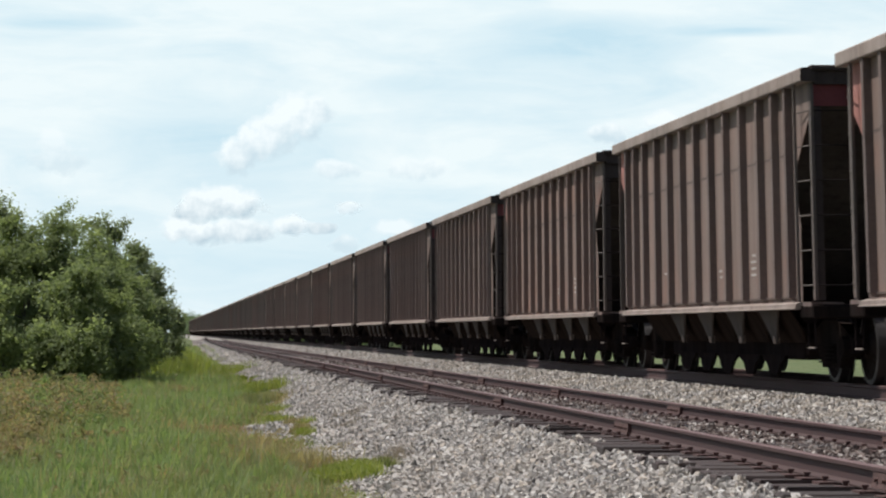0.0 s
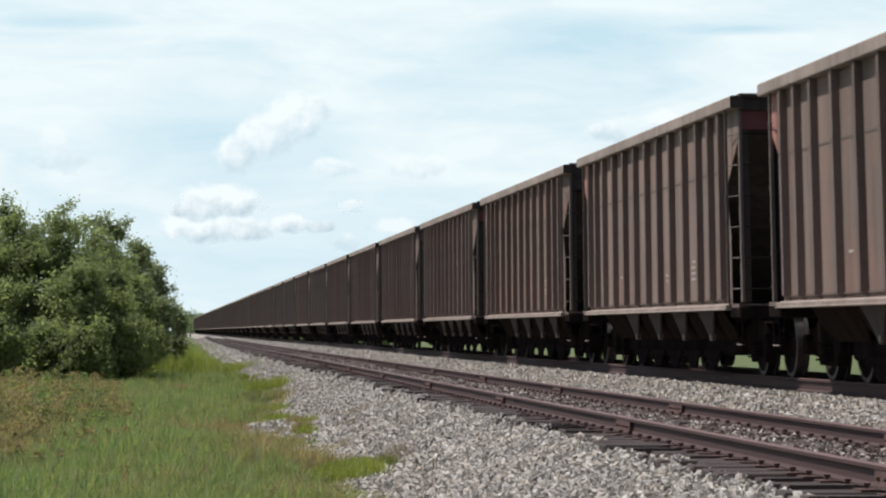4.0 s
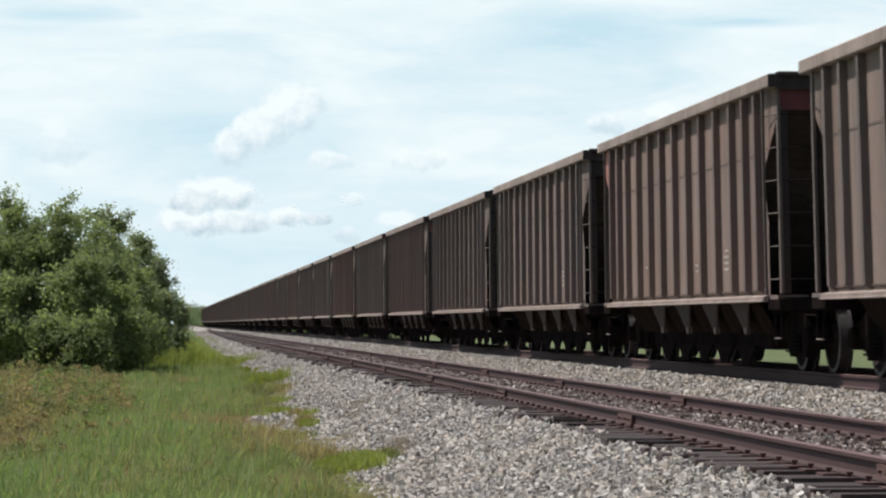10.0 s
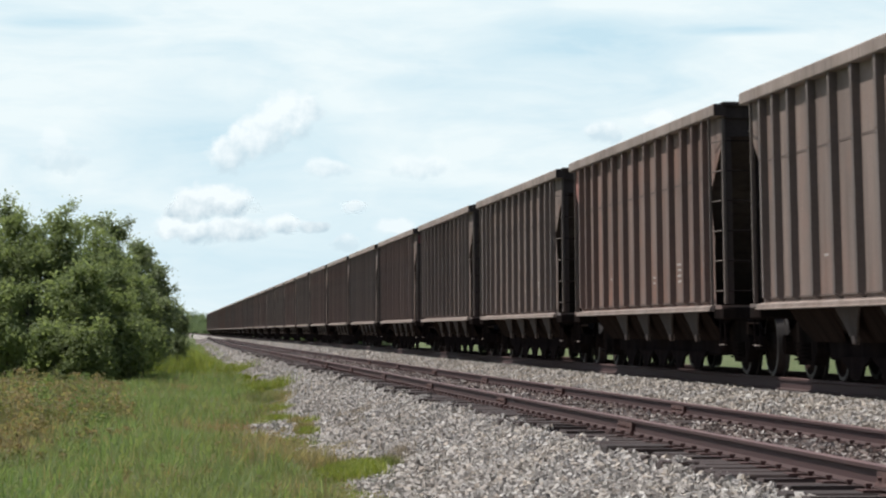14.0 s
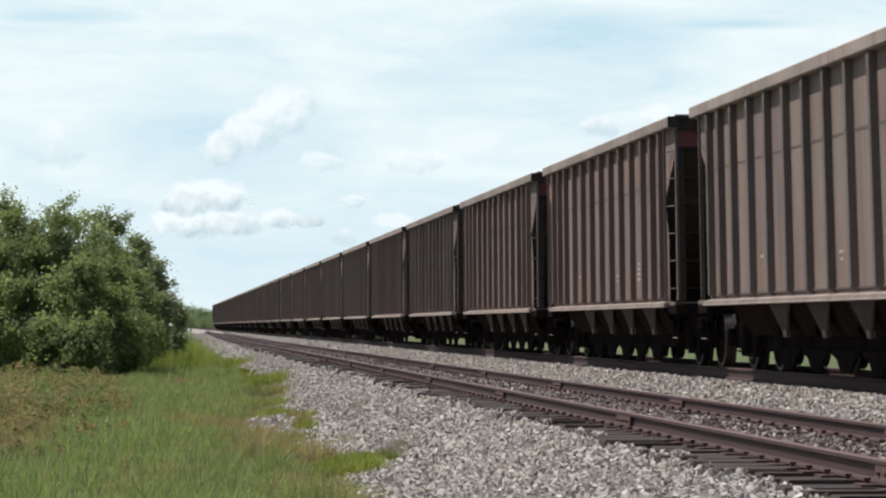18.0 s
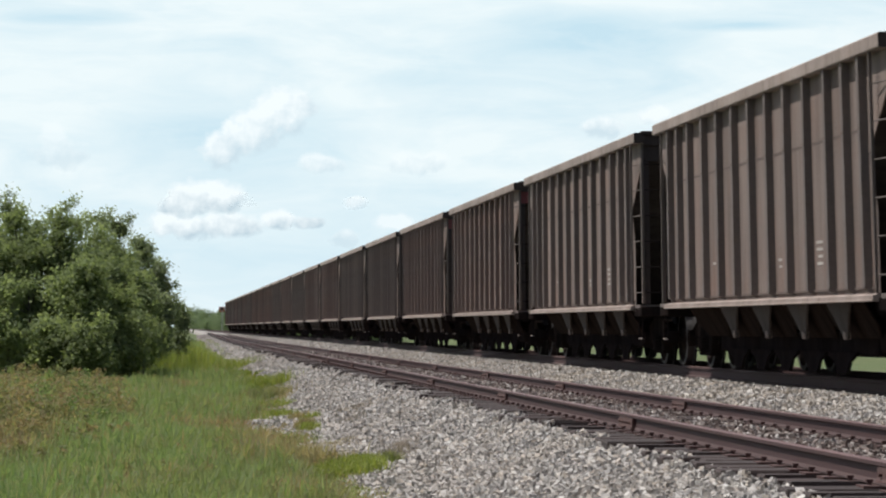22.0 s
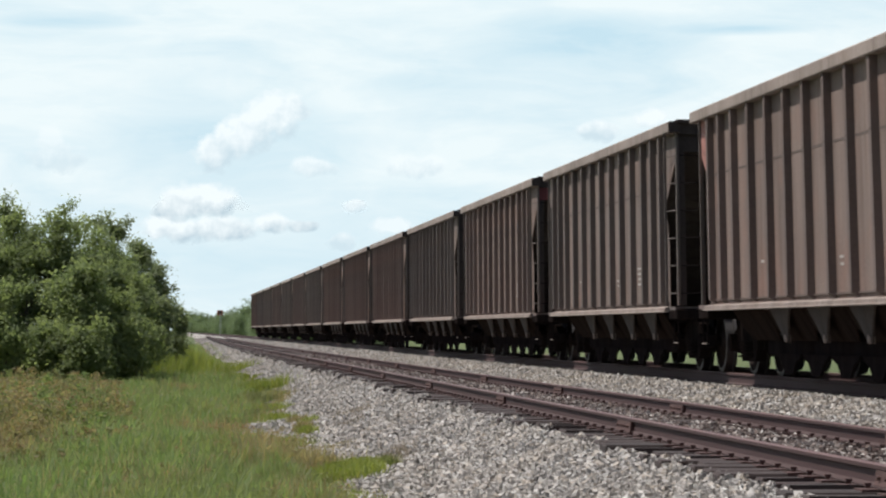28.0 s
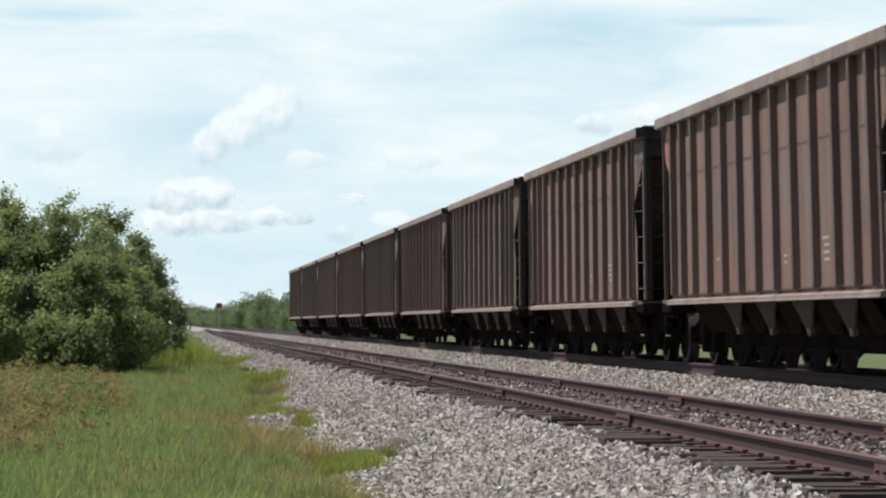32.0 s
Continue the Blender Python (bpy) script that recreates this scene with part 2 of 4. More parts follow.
def crib_mat(kit):
    add, link, ramp, mix, math_, noise_, mapped = kit
    n = noise_(position(kit), 30.0, 3.0, 0.6)
    c = ramp(island(kit), (0.0, (0.085, 0.060, 0.054)), (0.4, (0.17, 0.132, 0.118)), (0.72, (0.31, 0.27, 0.245)), (1.0, (0.54, 0.51, 0.48)))
    return mix(math_("MULTIPLY", n, 0.4), c, (0.10, 0.065, 0.05)), n


CRIB = material("dirty_crib_stone", crib_mat, 0.95)
STONE = material("crushed_limestone", stone_mat, 0.92, 0.0, (0.6, 0.006))
WARM_STONE = material("dusty_yellowish_limestone", lambda kit: stone_mat(kit, (0.40, 0.315, 0.21)), 0.92, 0.0, (0.6, 0.006))


def earth_grass(kit):
    add, link, ramp, mix, math_, noise_, mapped = kit
    p = position(kit)
    a = noise_(p, 0.35, 5.0, 0.6)
    b = noise_(p, 4.0, 4.0, 0.65)
    f = noise_(mapped(p, (1, 0.4, 1)), 30.0, 3.0, 0.7)
    c = mix(ramp(a, (0.38, 0.0), (0.62, 1.0)), (0.088, 0.128, 0.040), (0.130, 0.148, 0.054))
    c = mix(math_("MULTIPLY", ramp(b, (0.45, 0.0), (0.7, 1.0)), 0.4), c, (0.13, 0.095, 0.04))
    return mix(math_("MULTIPLY", f, 0.5), c, (0.035, 0.06, 0.012)), f


EARTH = material("rough_grass_ground", earth_grass, 0.95, 0.0, (0.8, 0.05))


def leafy(name, stops, trans=0.35, rough=0.5, patch=None, grain=0.9):
    """Leaves: a colour for each, some light through the blade."""
    m = bpy.data.materials.new(name)
    m.use_nodes = True
    t = m.node_tree
    t.nodes.clear()
    kit = nodes_of(t)
    add, link, ramp, mix, math_, noise_, mapped = kit
    c = ramp(island(kit), *stops)
    big = noise_(position(kit), 0.9, 3.0, 0.6)
    c = mix(math_("MULTIPLY", ramp(big, (0.35, 0.0), (0.7, 1.0)), 0.35), c, tuple(v * 1.5 for v in stops[len(stops) // 2][1]))
    if patch:
        spots = noise_(mapped(position(kit), (1.0, 0.35, 1.0)), grain, 4.0, 0.6)
        c = mix(math_("MULTIPLY", ramp(spots, (0.47, 0.0), (0.62, 1.0)), 0.8), c, patch)
    b = add("ShaderNodeBsdfPrincipled", Roughness=rough)
    link(c, b.inputs["Base Color"])
    tr = add("ShaderNodeBsdfTranslucent")
    link(mix(1.0, c, (1.9, 1.9, 1.3), "MULTIPLY"), tr.inputs["Color"])
    s = add("ShaderNodeMixShader", Fac=trans)
    s.inputs[0].default_value = trans
    link(b.outputs[0], s.inputs[1])
    link(tr.outputs[0], s.inputs[2])
    link(s.outputs[0], add("ShaderNodeOutputMaterial").inputs["Surface"])
    return m


LEAF = leafy("shrub_leaves", [(0.0, (0.146, 0.180, 0.080)), (0.5, (0.166, 0.202, 0.090)), (0.85, (0.184, 0.220, 0.104)), (1.0, (0.220, 0.252, 0.146))], 0.5, 0.75)
DARK_LEAF = leafy("dull_dark_leaves", [(0.0, (0.130, 0.156, 0.088)), (0.5, (0.160, 0.190, 0.104)), (1.0, (0.195, 0.225, 0.13))], 0.5, 0.6)
# far trees: the paling of distant haze is mixed into the leaf colour
HAZY_FAR_LEAF = leafy("hazy_far_leaves", [(0.0, (0.085, 0.118, 0.068)), (0.5, (0.120, 0.160, 0.092)), (1.0, (0.158, 0.2, 0.12))], 0.5)
GRASS = leafy("grass_blades", [(0.0, (0.098, 0.150, 0.050)), (0.45, (0.130, 0.200, 0.066)), (0.8, (0.172, 0.210, 0.088)), (1.0, (0.265, 0.225, 0.135))], 0.5, 0.65, (0.15, 0.175, 0.07), 0.8)
DRY = leafy("dry_weeds", [(0.0, (0.185, 0.125, 0.072)), (0.35, (0.245, 0.170, 0.10)), (0.7, (0.19, 0.18, 0.085)), (1.0, (0.29, 0.23, 0.14))], 0.45, 0.7, (0.125, 0.155, 0.06), 1.1)
RUSTY = leafy("rust_coloured_weeds", [(0.0, (0.20, 0.115, 0.065)), (0.5, (0.27, 0.155, 0.09)), (1.0, (0.22, 0.18, 0.095))], 0.4, 0.7)
GREYWEED = leafy("dead_grey_weeds", [(0.0, (0.15, 0.125, 0.115)), (0.5, (0.22, 0.185, 0.17)), (1.0, (0.29, 0.25, 0.22))], 0.3, 0.8)
YELLOW = leafy("yellow_green_weeds", [(0.0, (0.115, 0.155, 0.026)), (0.6, (0.17, 0.20, 0.04)), (1.0, (0.23, 0.22, 0.065))], 0.45, 0.6)
BARK = material("grey_bark", lambda kit: (kit[3](kit[5](kit[6](coords(kit), (6, 6, 1.5)), 2.0), (0.05, 0.04, 0.032), (0.14, 0.115, 0.095)), None), 0.95)
DARK_METAL = material("black_signal_metal", lambda kit: ((0.02, 0.02, 0.022), None), 0.6)
ORANGE = material("weathered_orange_panel", lambda kit: (kit[3](kit[5](coords(kit), 3.0), (0.30, 0.10, 0.06), (0.42, 0.19, 0.12)), None), 0.8)
ALU = material("aluminium_mast", lambda kit: (kit[3](kit[5](coords(kit), 4.0), (0.35, 0.36, 0.37), (0.5, 0.51, 0.52)), None), 0.55, 0.4)


# ---- building helpers ----
def mesh_of(name, bm, mat):
    me = bpy.data.meshes.new(name)
    bm.to_mesh(me)
    bm.free()
    for m in (mat if isinstance(mat, list) else [mat]):
        me.materials.append(m)
    return me


def part(name, bm, mat, parent, label="", m=None):
    me = bm if isinstance(bm, bpy.types.Mesh) else mesh_of(name, bm, mat)
    ob = new(name, me)
    ob.parent = parent
    if m is not None:
        ob.matrix_basis = m
    if label:
        ob["label"] = label
    return ob


def box(bm, x0, x1, y0, y1, z0, z1, bevel=0.0):
    vs = [bm.verts.new((x, y, z)) for x in (x0, x1) for y in (y0, y1) for z in (z0, z1)]
    fs = [bm.faces.new([vs[i] for i in f]) for f in ((0, 1, 3, 2), (4, 6, 7, 5), (0, 4, 5, 1), (2, 3, 7, 6), (0, 2, 6, 4), (1, 5, 7, 3))]
    if bevel:
        es = list({e for f in fs for e in f.edges})
        bmesh.ops.bevel(bm, geom=es, offset=bevel, segments=1, affect="EDGES")
    return bm


def boxed(*dims, bevel=0.0):
    return box(bmesh.new(), *dims, bevel=bevel)


def prism(bm, outline, axis, a, b):
    """Extrudes an outline of (u, v) along an axis ('x', 'y' or 'z') from a to b."""
    def at(u, v, w):
        return {"x": (w, u, v), "y": (u, w, v), "z": (u, v, w)}[axis]
    lo = [bm.verts.new(at(u, v, a)) for u, v in outline]
    hi = [bm.verts.new(at(u, v, b)) for u, v in outline]
    n = len(outline)
    bm.faces.new(lo)
    bm.faces.new(hi[::-1])
    for i in range(n):
        bm.faces.new((lo[i], hi[i], hi[(i + 1) % n], lo[(i + 1) % n]))
    bmesh.ops.recalc_face_normals(bm, faces=bm.faces[:])
    return bm


def tube(bm, a, b, r, sides=8, r2=None):
    a, b = Vector(a), Vector(b)
    d = (b - a).normalized()
    u = d.orthogonal().normalized()
    v = d.cross(u)
    r2 = r if r2 is None else r2
    ra = [bm.verts.new(a + (u * math.cos(i * math.tau / sides) + v * math.sin(i * math.tau / sides)) * r) for i in range(sides)]
    rb = [bm.verts.new(b + (u * math.cos(i * math.tau / sides) + v * math.sin(i * math.tau / sides)) * r2) for i in range(sides)]
    for i in range(sides):
        bm.faces.new((ra[i], ra[(i + 1) % sides], rb[(i + 1) % sides], rb[i]))
    bm.faces.new(ra[::-1])
    bm.faces.new(rb)
    return bm


def smooth_step(v):
    v = min(1.0, max(0.0, v))
    return v * v * (3 - 2 * v)


def siding_x(y):
    """The siding swings over to the main line far away."""
    return SIDING_X + (MAIN_X - SIDING_X) * smooth_step((y - 130) / 520)


def raw_mesh(name, verts, faces, mat, smooth=False):
    me = bpy.data.meshes.new(name)
    verts = np.asarray(verts, dtype=np.float32)
    faces = np.asarray(faces, dtype=np.int32)
    k = faces.shape[1]
    me.vertices.add(len(verts))
    me.vertices.foreach_set("co", verts.ravel())
    me.loops.add(faces.size)
    me.loops.foreach_set("vertex_index", faces.ravel())
    me.polygons.add(len(faces))
    me.polygons.foreach_set("loop_start", np.arange(0, faces.size, k, dtype=np.int32))
    me.polygons.foreach_set("use_smooth", np.full(len(faces), smooth))
    me.update(calc_edges=True)
    me.materials.append(mat)
    return me


rng = np.random.default_rng(7)


# ---- ground ----
def lie(x, y):
    """Height of the grassland (numpy arrays), a shallow ditch on either side of the tracks."""
    off = (MAIN_X - SIDING_X) * np.clip((y - 130) / 520, 0, 1) ** 2 * (3 - 2 * np.clip((y - 130) / 520, 0, 1))
    z = -0.72 + 0.05 * np.sin(x * 1.3 + y * 0.21) * np.cos(y * 0.17 - x * 0.4)
    z = z + 0.06 * np.clip((x - 0.8 - off) / 1.6, 0, 1) * (x < 6)
    under = (x > 3.2 + off) & (x < 12.2)
    return np.where(under, -0.9, z)


def bed(x, y):
    """Height of the ballast."""
    off = (MAIN_X - SIDING_X) * np.clip((y - 130) / 520, 0, 1) ** 2 * (3 - 2 * np.clip((y - 130) / 520, 0, 1))
    xs = np.array([1.2, 2.25, 3.70, 3.82, 3.98, 4.26, 4.34, 5.58, 5.66, 6.7, 7.55, 10.95, 12.7, 13.6])
    zs = np.array([-1.1, -0.72, -0.18, -0.205, -0.212, -0.212, -0.162, -0.162, -0.185, -0.17, -0.02, -0.02, -0.75, -1.1])
    left = np.interp(x - off, xs, zs)
    right = np.interp(x, xs, zs)
    z = np.where(x < 7.6, np.maximum(left, np.where(x > 6.5, right, -9)), np.maximum(right, np.where(x - off < 6.6, left, -9)))
    wob = 0.05 * np.sin(y * 0.9 + 1.7 * np.sin(y * 0.37)) + 0.035 * np.sin(x * 4.1 + y * 2.3) + 0.03 * np.sin(y * 3.1)
    return z + wob * np.clip((3.75 + off - x) / 1.2, 0, 1)


def sheet(name, xs, ys, height, mat):
    X, Y = np.meshgrid(np.array(xs, float), np.array(ys, float))
    Z = height(X, Y)
    n, m = X.shape
    v = np.stack([X, Y, Z], -1).reshape(-1, 3)
    i = (np.arange(n - 1)[:, None] * m + np.arange(m - 1)[None]).ravel()
    f = np.stack([i, i + 1, i + m + 1, i + m], -1)
    return new(name, raw_mesh(name, v, f, mat, True))


ys = np.concatenate([[-4000, -1500, -500, -150, -60], np.arange(-20, 120, 0.8), np.geomspace(120, 4500, 90)])
xs = np.concatenate([[-4000, -1200, -400, -120, -50], np.arange(-25, 2.9, 0.5), [3.1, 3.3, 7, 12, 12.4], np.arange(13, 40, 1.5), [60, 150, 500, 1500, 4000]])
ground = tagged(sheet("ground", xs, ys, lie, EARTH), "rough green grassland beside the railway", "ground", kind="structure")
ys = np.concatenate([np.linspace(-900, -34, 120), np.arange(-30, 130, 0.35), np.geomspace(130, 3000, 120)])
xs = np.concatenate([np.arange(1.2, 3.6, 0.15), np.arange(3.6, 6.0, 0.08), np.arange(6.0, 13.7, 0.3)])
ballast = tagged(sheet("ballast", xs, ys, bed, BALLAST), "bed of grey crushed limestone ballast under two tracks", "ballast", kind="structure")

# ---- sky: cumulus on a far backdrop ----
CLOUD_Y = 4200.0


def cloud_matter(name, blobs, seed, dense, grey, sunward):
    m = bpy.data.materials.new(name)
    m.use_nodes = True
    t = m.node_tree
    t.nodes.clear()
    add, link, ramp, mix, math_, noise_, mapped = nodes_of(t)
    p = add("ShaderNodeTexCoord").outputs["Object"]
    best = None
    for u, v, a, b in blobs:
        ln = add("ShaderNodeVectorMath", op="LENGTH")
        link(mapped(p, (1 / a, 1, 1 / b), (-u / a, 0, -v / b)), ln.inputs[0])
        d = math_("SUBTRACT", 1.0, ln.outputs["Value"])
        best = d if best is None else math_("MAXIMUM", best, d)
    billow = noise_(mapped(p, (1, 1, 1.2), (seed * 30, 0, 0)), 0.038, 5.0, 0.5, 0.1)
    body = math_("ADD", best, math_("MULTIPLY", math_("SUBTRACT", billow, 0.5), 1.2))
    alpha = math_("MULTIPLY", ramp(body, (0.02, 0.0), (0.40, 1.0)), dense)
    sep = add("ShaderNodeSeparateXYZ")
    link(p, sep.inputs[0])
    half = 1.5 * max(b[3] for b in blobs)
    lift = math_("ADD", math_("ADD", math_("MULTIPLY", sep.outputs[0], -sunward / half / 2), math_("MULTIPLY", sep.outputs[2], 1.25 / half / 2)), 0.5)
    shade = math_("ADD", math_("MULTIPLY", noise_(p, 0.035, 4.0), 0.8), math_("MULTIPLY", lift, 0.75))
    tone = mix(ramp(shade, (0.54, 0.0), (0.88, 1.0)), grey, (0.945, 1.0, 0.995))
    em = add("ShaderNodeEmission", Strength=1.0)
    link(tone, em.inputs["Color"])
    s = add("ShaderNodeMixShader")
    link(alpha, s.inputs[0])
    link(add("ShaderNodeBsdfTransparent").outputs[0], s.inputs[1])
    link(em.outputs[0], s.inputs[2])
    link(s.outputs[0], add("ShaderNodeOutputMaterial").inputs["Surface"])
    return m


CLOUDS = []


def cumulus(blobs, drift, seed, dense=0.95, grey=(0.64, 0.77, 0.825), sunward=0.1):
    """blobs: centre and half sizes, across and up from the far end of the tracks, in thousandths of the distance; drift: metres in the clip."""
    k = CLOUD_Y / 1000
    cu = sum(b[0] for b in blobs) / len(blobs)
    cv = sum(b[1] for b in blobs) / len(blobs)
    local = [((u - cu) * k, (v - cv) * k, a * k, b * k) for u, v, a, b in blobs]
    w = max(abs(u) + a for u, v, a, b in local) * 1.6
    h = max(abs(v) + b for u, v, a, b in local) * 1.7
    bm = bmesh.new()
    bm.faces.new([bm.verts.new(c) for c in ((-w, 0, -h), (w, 0, -h), (w, 0, h), (-w, 0, h))])
    ob = new("backdrop_cloud", mesh_of("cloud", bm, cloud_matter("cloud_%d" % len(CLOUDS), local, seed, dense, grey, sunward)))
    ob.matrix_basis = pose(cu * k, CLOUD_Y + 15 * len(CLOUDS), EYE[2] + cv * k)
    ob.visible_shadow = False
    tagged(ob, "white sunlit cumulus cloud in a hazy sky", "cloud", "drifting clouds", "structure")
    CLOUDS.append((ob, drift))


cumulus([(27, 62, 9, 8), (33, 66, 9, 8), (40, 71, 11, 9), (48, 76, 11, 9), (53, 78, 8, 7)], -44, 3.0, sunward=0.62)
cumulus([(21, 46, 17, 7), (12, 43, 9, 5)], -40, 11.0, grey=(0.50, 0.625, 0.69))
cumulus([(6, 37, 7.5, 6), (14, 35.5, 12, 5), (28, 36, 16, 5), (46, 38, 9, 4), (56, 37, 8, 2.5)], -36, 21.0, grey=(0.53, 0.655, 0.72))
cumulus([(-36, 61, 12, 6), (-39, 67, 6, 6)], -8, 88.0, 0.5)
cumulus([(62, 58.5, 10, 4)], -44, 35.0, 0.75)
cumulus([(67, 45, 5, 3)], 6, 44.0, 0.8)
cumulus([(89, 59, 8, 5), (98, 60, 6, 4)], -8, 52.0, 0.6)
cumulus([(84, 38, 9, 3.5), (66, 32, 6, 4)], -10, 61.0, 0.7)
cumulus([(163, 73, 9, 4.5), (182, 78, 7, 4)], -24, 75.0, 0.85)


# ---- tracks ----
LIGHT = 0.8                     # the siding's rail is a lighter section than the main line's
RAIL_OUTLINE = [(-0.07, -0.17), (0.07, -0.17), (0.07, -0.158), (0.012, -0.14), (0.012, -0.042), (0.036, -0.034), (0.036, -0.005), (0.028, 0.0),
                (-0.028, 0.0), (-0.036, -0.005), (-0.036, -0.034), (-0.012, -0.042), (-0.012, -0.14), (-0.07, -0.158)]


def rail(name, parent, x_of, z, ys, high=1.0, body=RAIL, foot=RAIL_FOOT):
    """One rail along x_of(y)."""
    bm = bmesh.new()
    rings = [[bm.verts.new((x_of(y) + u, y, z + v * high)) for u, v in RAIL_OUTLINE] for y in ys]
    n = len(RAIL_OUTLINE)
    for a, b in zip(rings, rings[1:]):
        for i in range(n):
            f = bm.faces.new((a[i], a[(i + 1) % n], b[(i + 1) % n], b[i]))
            f.material_index = 1 if i in (6, 7, 8) else 2 if i in (1, 2, 12, 13) else 0
    bm.faces.new(rings[0][::-1])
    bm.faces.new(rings[-1])
    bmesh.ops.recalc_face_normals(bm, faces=bm.faces[:])
    return part(name, mesh_of(name, bm, [body, RAIL_TOP, foot]), None, parent)


siding = tagged(new("siding_track"), "rusty jointed rails on weathered wooden ties in ballast", "railway track", kind="structure")
main_track = tagged(new("main_track"), "main-line rails on wooden ties under the train", "railway track", kind="structure")
JOINT_STEP = 9.56
for side, first in ((-1, 6.45), (1, 2.52)):
    y = first - 8 * JOINT_STEP
    while y < 300:
        seg = np.linspace(y + 0.004, y + JOINT_STEP - 0.004, 2 if y < 150 else 5)
        rail("rail", siding, lambda v, s=side: siding_x(v) + s * GAUGE / 2, 0.0, list(seg), LIGHT)
        y += JOINT_STEP
    rail("rail", siding, lambda v, s=side: siding_x(v) + s * GAUGE / 2, 0.0, list(np.linspace(y, 660, 50)), LIGHT)
    rail("rail", siding, lambda v, s=side: siding_x(v) + s * GAUGE / 2, 0.0, [-900, first - 8 * JOINT_STEP - 0.004], LIGHT)
for side in (-1, 1):
    rail("rail", main_track, lambda v, s=side: MAIN_X + s * GAUGE / 2, MAIN_Z, [-900, -100, 0, 100, 300, 800, 2500])


def joint_bar():
    bm = bmesh.new()
    prism(bm, [(-0.062, -0.15), (-0.02, -0.145), (-0.02, -0.045), (-0.045, -0.04), (-0.05, -0.12)], "y", -0.38, 0.38)
    for i in range(4):
        y = -0.27 + i * 0.18
        tube(bm, (-0.04, y, -0.09), (-0.07, y, -0.09), 0.018, 6)
    box(bm, -0.05, 0.05, -0.09, 0.09, -0.175, -0.155)
    return mesh_of("joint_bar", bm, PLATE)


bar = joint_bar()
for side, first in ((-1, 6.45), (1, 2.52)):
    y = first
    while y < 150:
        for flip in (0, 180):
            part("joint_bar", bar, None, siding, m=pose(siding_x(y) + side * GAUGE / 2, y, 0, 0, 0, flip) @ Matrix.Diagonal((1, 1, LIGHT, 1)))
        y += JOINT_STEP

tie_meshes = []
for i in range(4):
    bm = boxed(-1.3, 1.3, -0.115, 0.115, -0.18, 0.0, bevel=0.012)
    for v in bm.verts:
        v.co += Vector((0, random.uniform(-0.012, 0.012), random.uniform(-0.012, 0.008)))
    tie_meshes.append(mesh_of("tie", bm, TIE))


def plate_mesh():
    bm = boxed(-0.17, 0.17, -0.095, 0.095, -0.192, -0.172)
    for x, y in ((-0.1, 0.05), (0.1, -0.05)):
        box(bm, x - 0.012, x + 0.012, y - 0.012, y + 0.012, -0.18, -0.15)
        box(bm, x - 0.02, x + 0.02, y - 0.018, y + 0.018, -0.156, -0.14)
    return mesh_of("tie_plate", bm, PLATE)


plate = plate_mesh()
tie_ys = []
y = -5.0
while y < 138:
    tie_ys.append(y)
    y += random.uniform(0.46, 0.55)
for y in tie_ys:
    part("tie", random.choice(tie_meshes), None, siding,
         m=pose(siding_x(y) + random.uniform(-0.13, 0.13), y, -0.14 + random.uniform(-0.012, 0.004), 0, 0, random.uniform(-2.0, 2.0)))
    if y < 75:
        for side in (-1, 1):
            part("tie_plate", plate, None, siding, m=pose(siding_x(y) + side * GAUGE / 2, y, 0.035, 0, 0, random.choice((0, 180))))


def many_boxes(spots, half, mat, name):
    """One mesh of equal boxes at spots (x, y, z)."""
    c = np.array([(x, y, z) for x in (-1, 1) for y in (-1, 1) for z in (-1, 1)], float) * np.array(half)
    f = np.array(((0, 1, 3, 2), (4, 6, 7, 5), (0, 4, 5, 1), (2, 3, 7, 6), (0, 2, 6, 4), (1, 5, 7, 3)))
    s = np.array(spots)
    v = (s[:, None, :] + c[None]).reshape(-1, 3)
    ff = (f[None] + 8 * np.arange(len(s))[:, None, None]).reshape(-1, 4)
    return raw_mesh(name, v, ff, mat)


far = [(siding_x(y), y, -0.232) for y in np.concatenate([np.arange(-350, -5.2, 0.5), np.arange(138.4, 600, 0.5)])]
part("far_ties", many_boxes(far, (1.3, 0.115, 0.09), TIE, "far_ties"), None, siding)["kind"] = "stuff"
spots = [(MAIN_X, y, MAIN_Z - 0.265) for y in np.arange(-700, 700, 0.5)]
part("main_ties", many_boxes(spots, (1.3, 0.115, 0.09), TIE, "main_ties"), None, main_track)["kind"] = "stuff"

# ---- hopper cars ----
TOP, SILL, HALF = 3.815, 0.915, 7.2
RIBS = [-6.09, -5.30, -4.41, -3.30, -2.19, -1.10, 0.0, 1.10, 2.19, 3.30, 4.41, 5.30, 6.09]


def rib_mesh(mat):
    """A pressed hat-section post, 0.1 m deep, chamfered at its foot and head. Its back lies on x = 0, it stands out to -x."""
    bm = bmesh.new()
    prism(bm, [(0.0, -0.062), (-0.096, -0.054), (-0.096, 0.054), (0.0, 0.062)], "z", SILL + 0.10, TOP - 0.16)
    for v in bm.verts:
        if v.co.z < SILL + 0.2 and v.co.x < -0.05:
            v.co.z += 0.05
    n = len(bm.faces)
    box(bm, -0.099, -0.094, -0.054, 0.054, 2.82, 2.85)          # the weld runs across the posts too
    bm.faces.ensure_lookup_table()
    for f in bm.faces[n:]:
        f.material_index = 1
    return mesh_of("side_post", bm, [mat, SEAM])


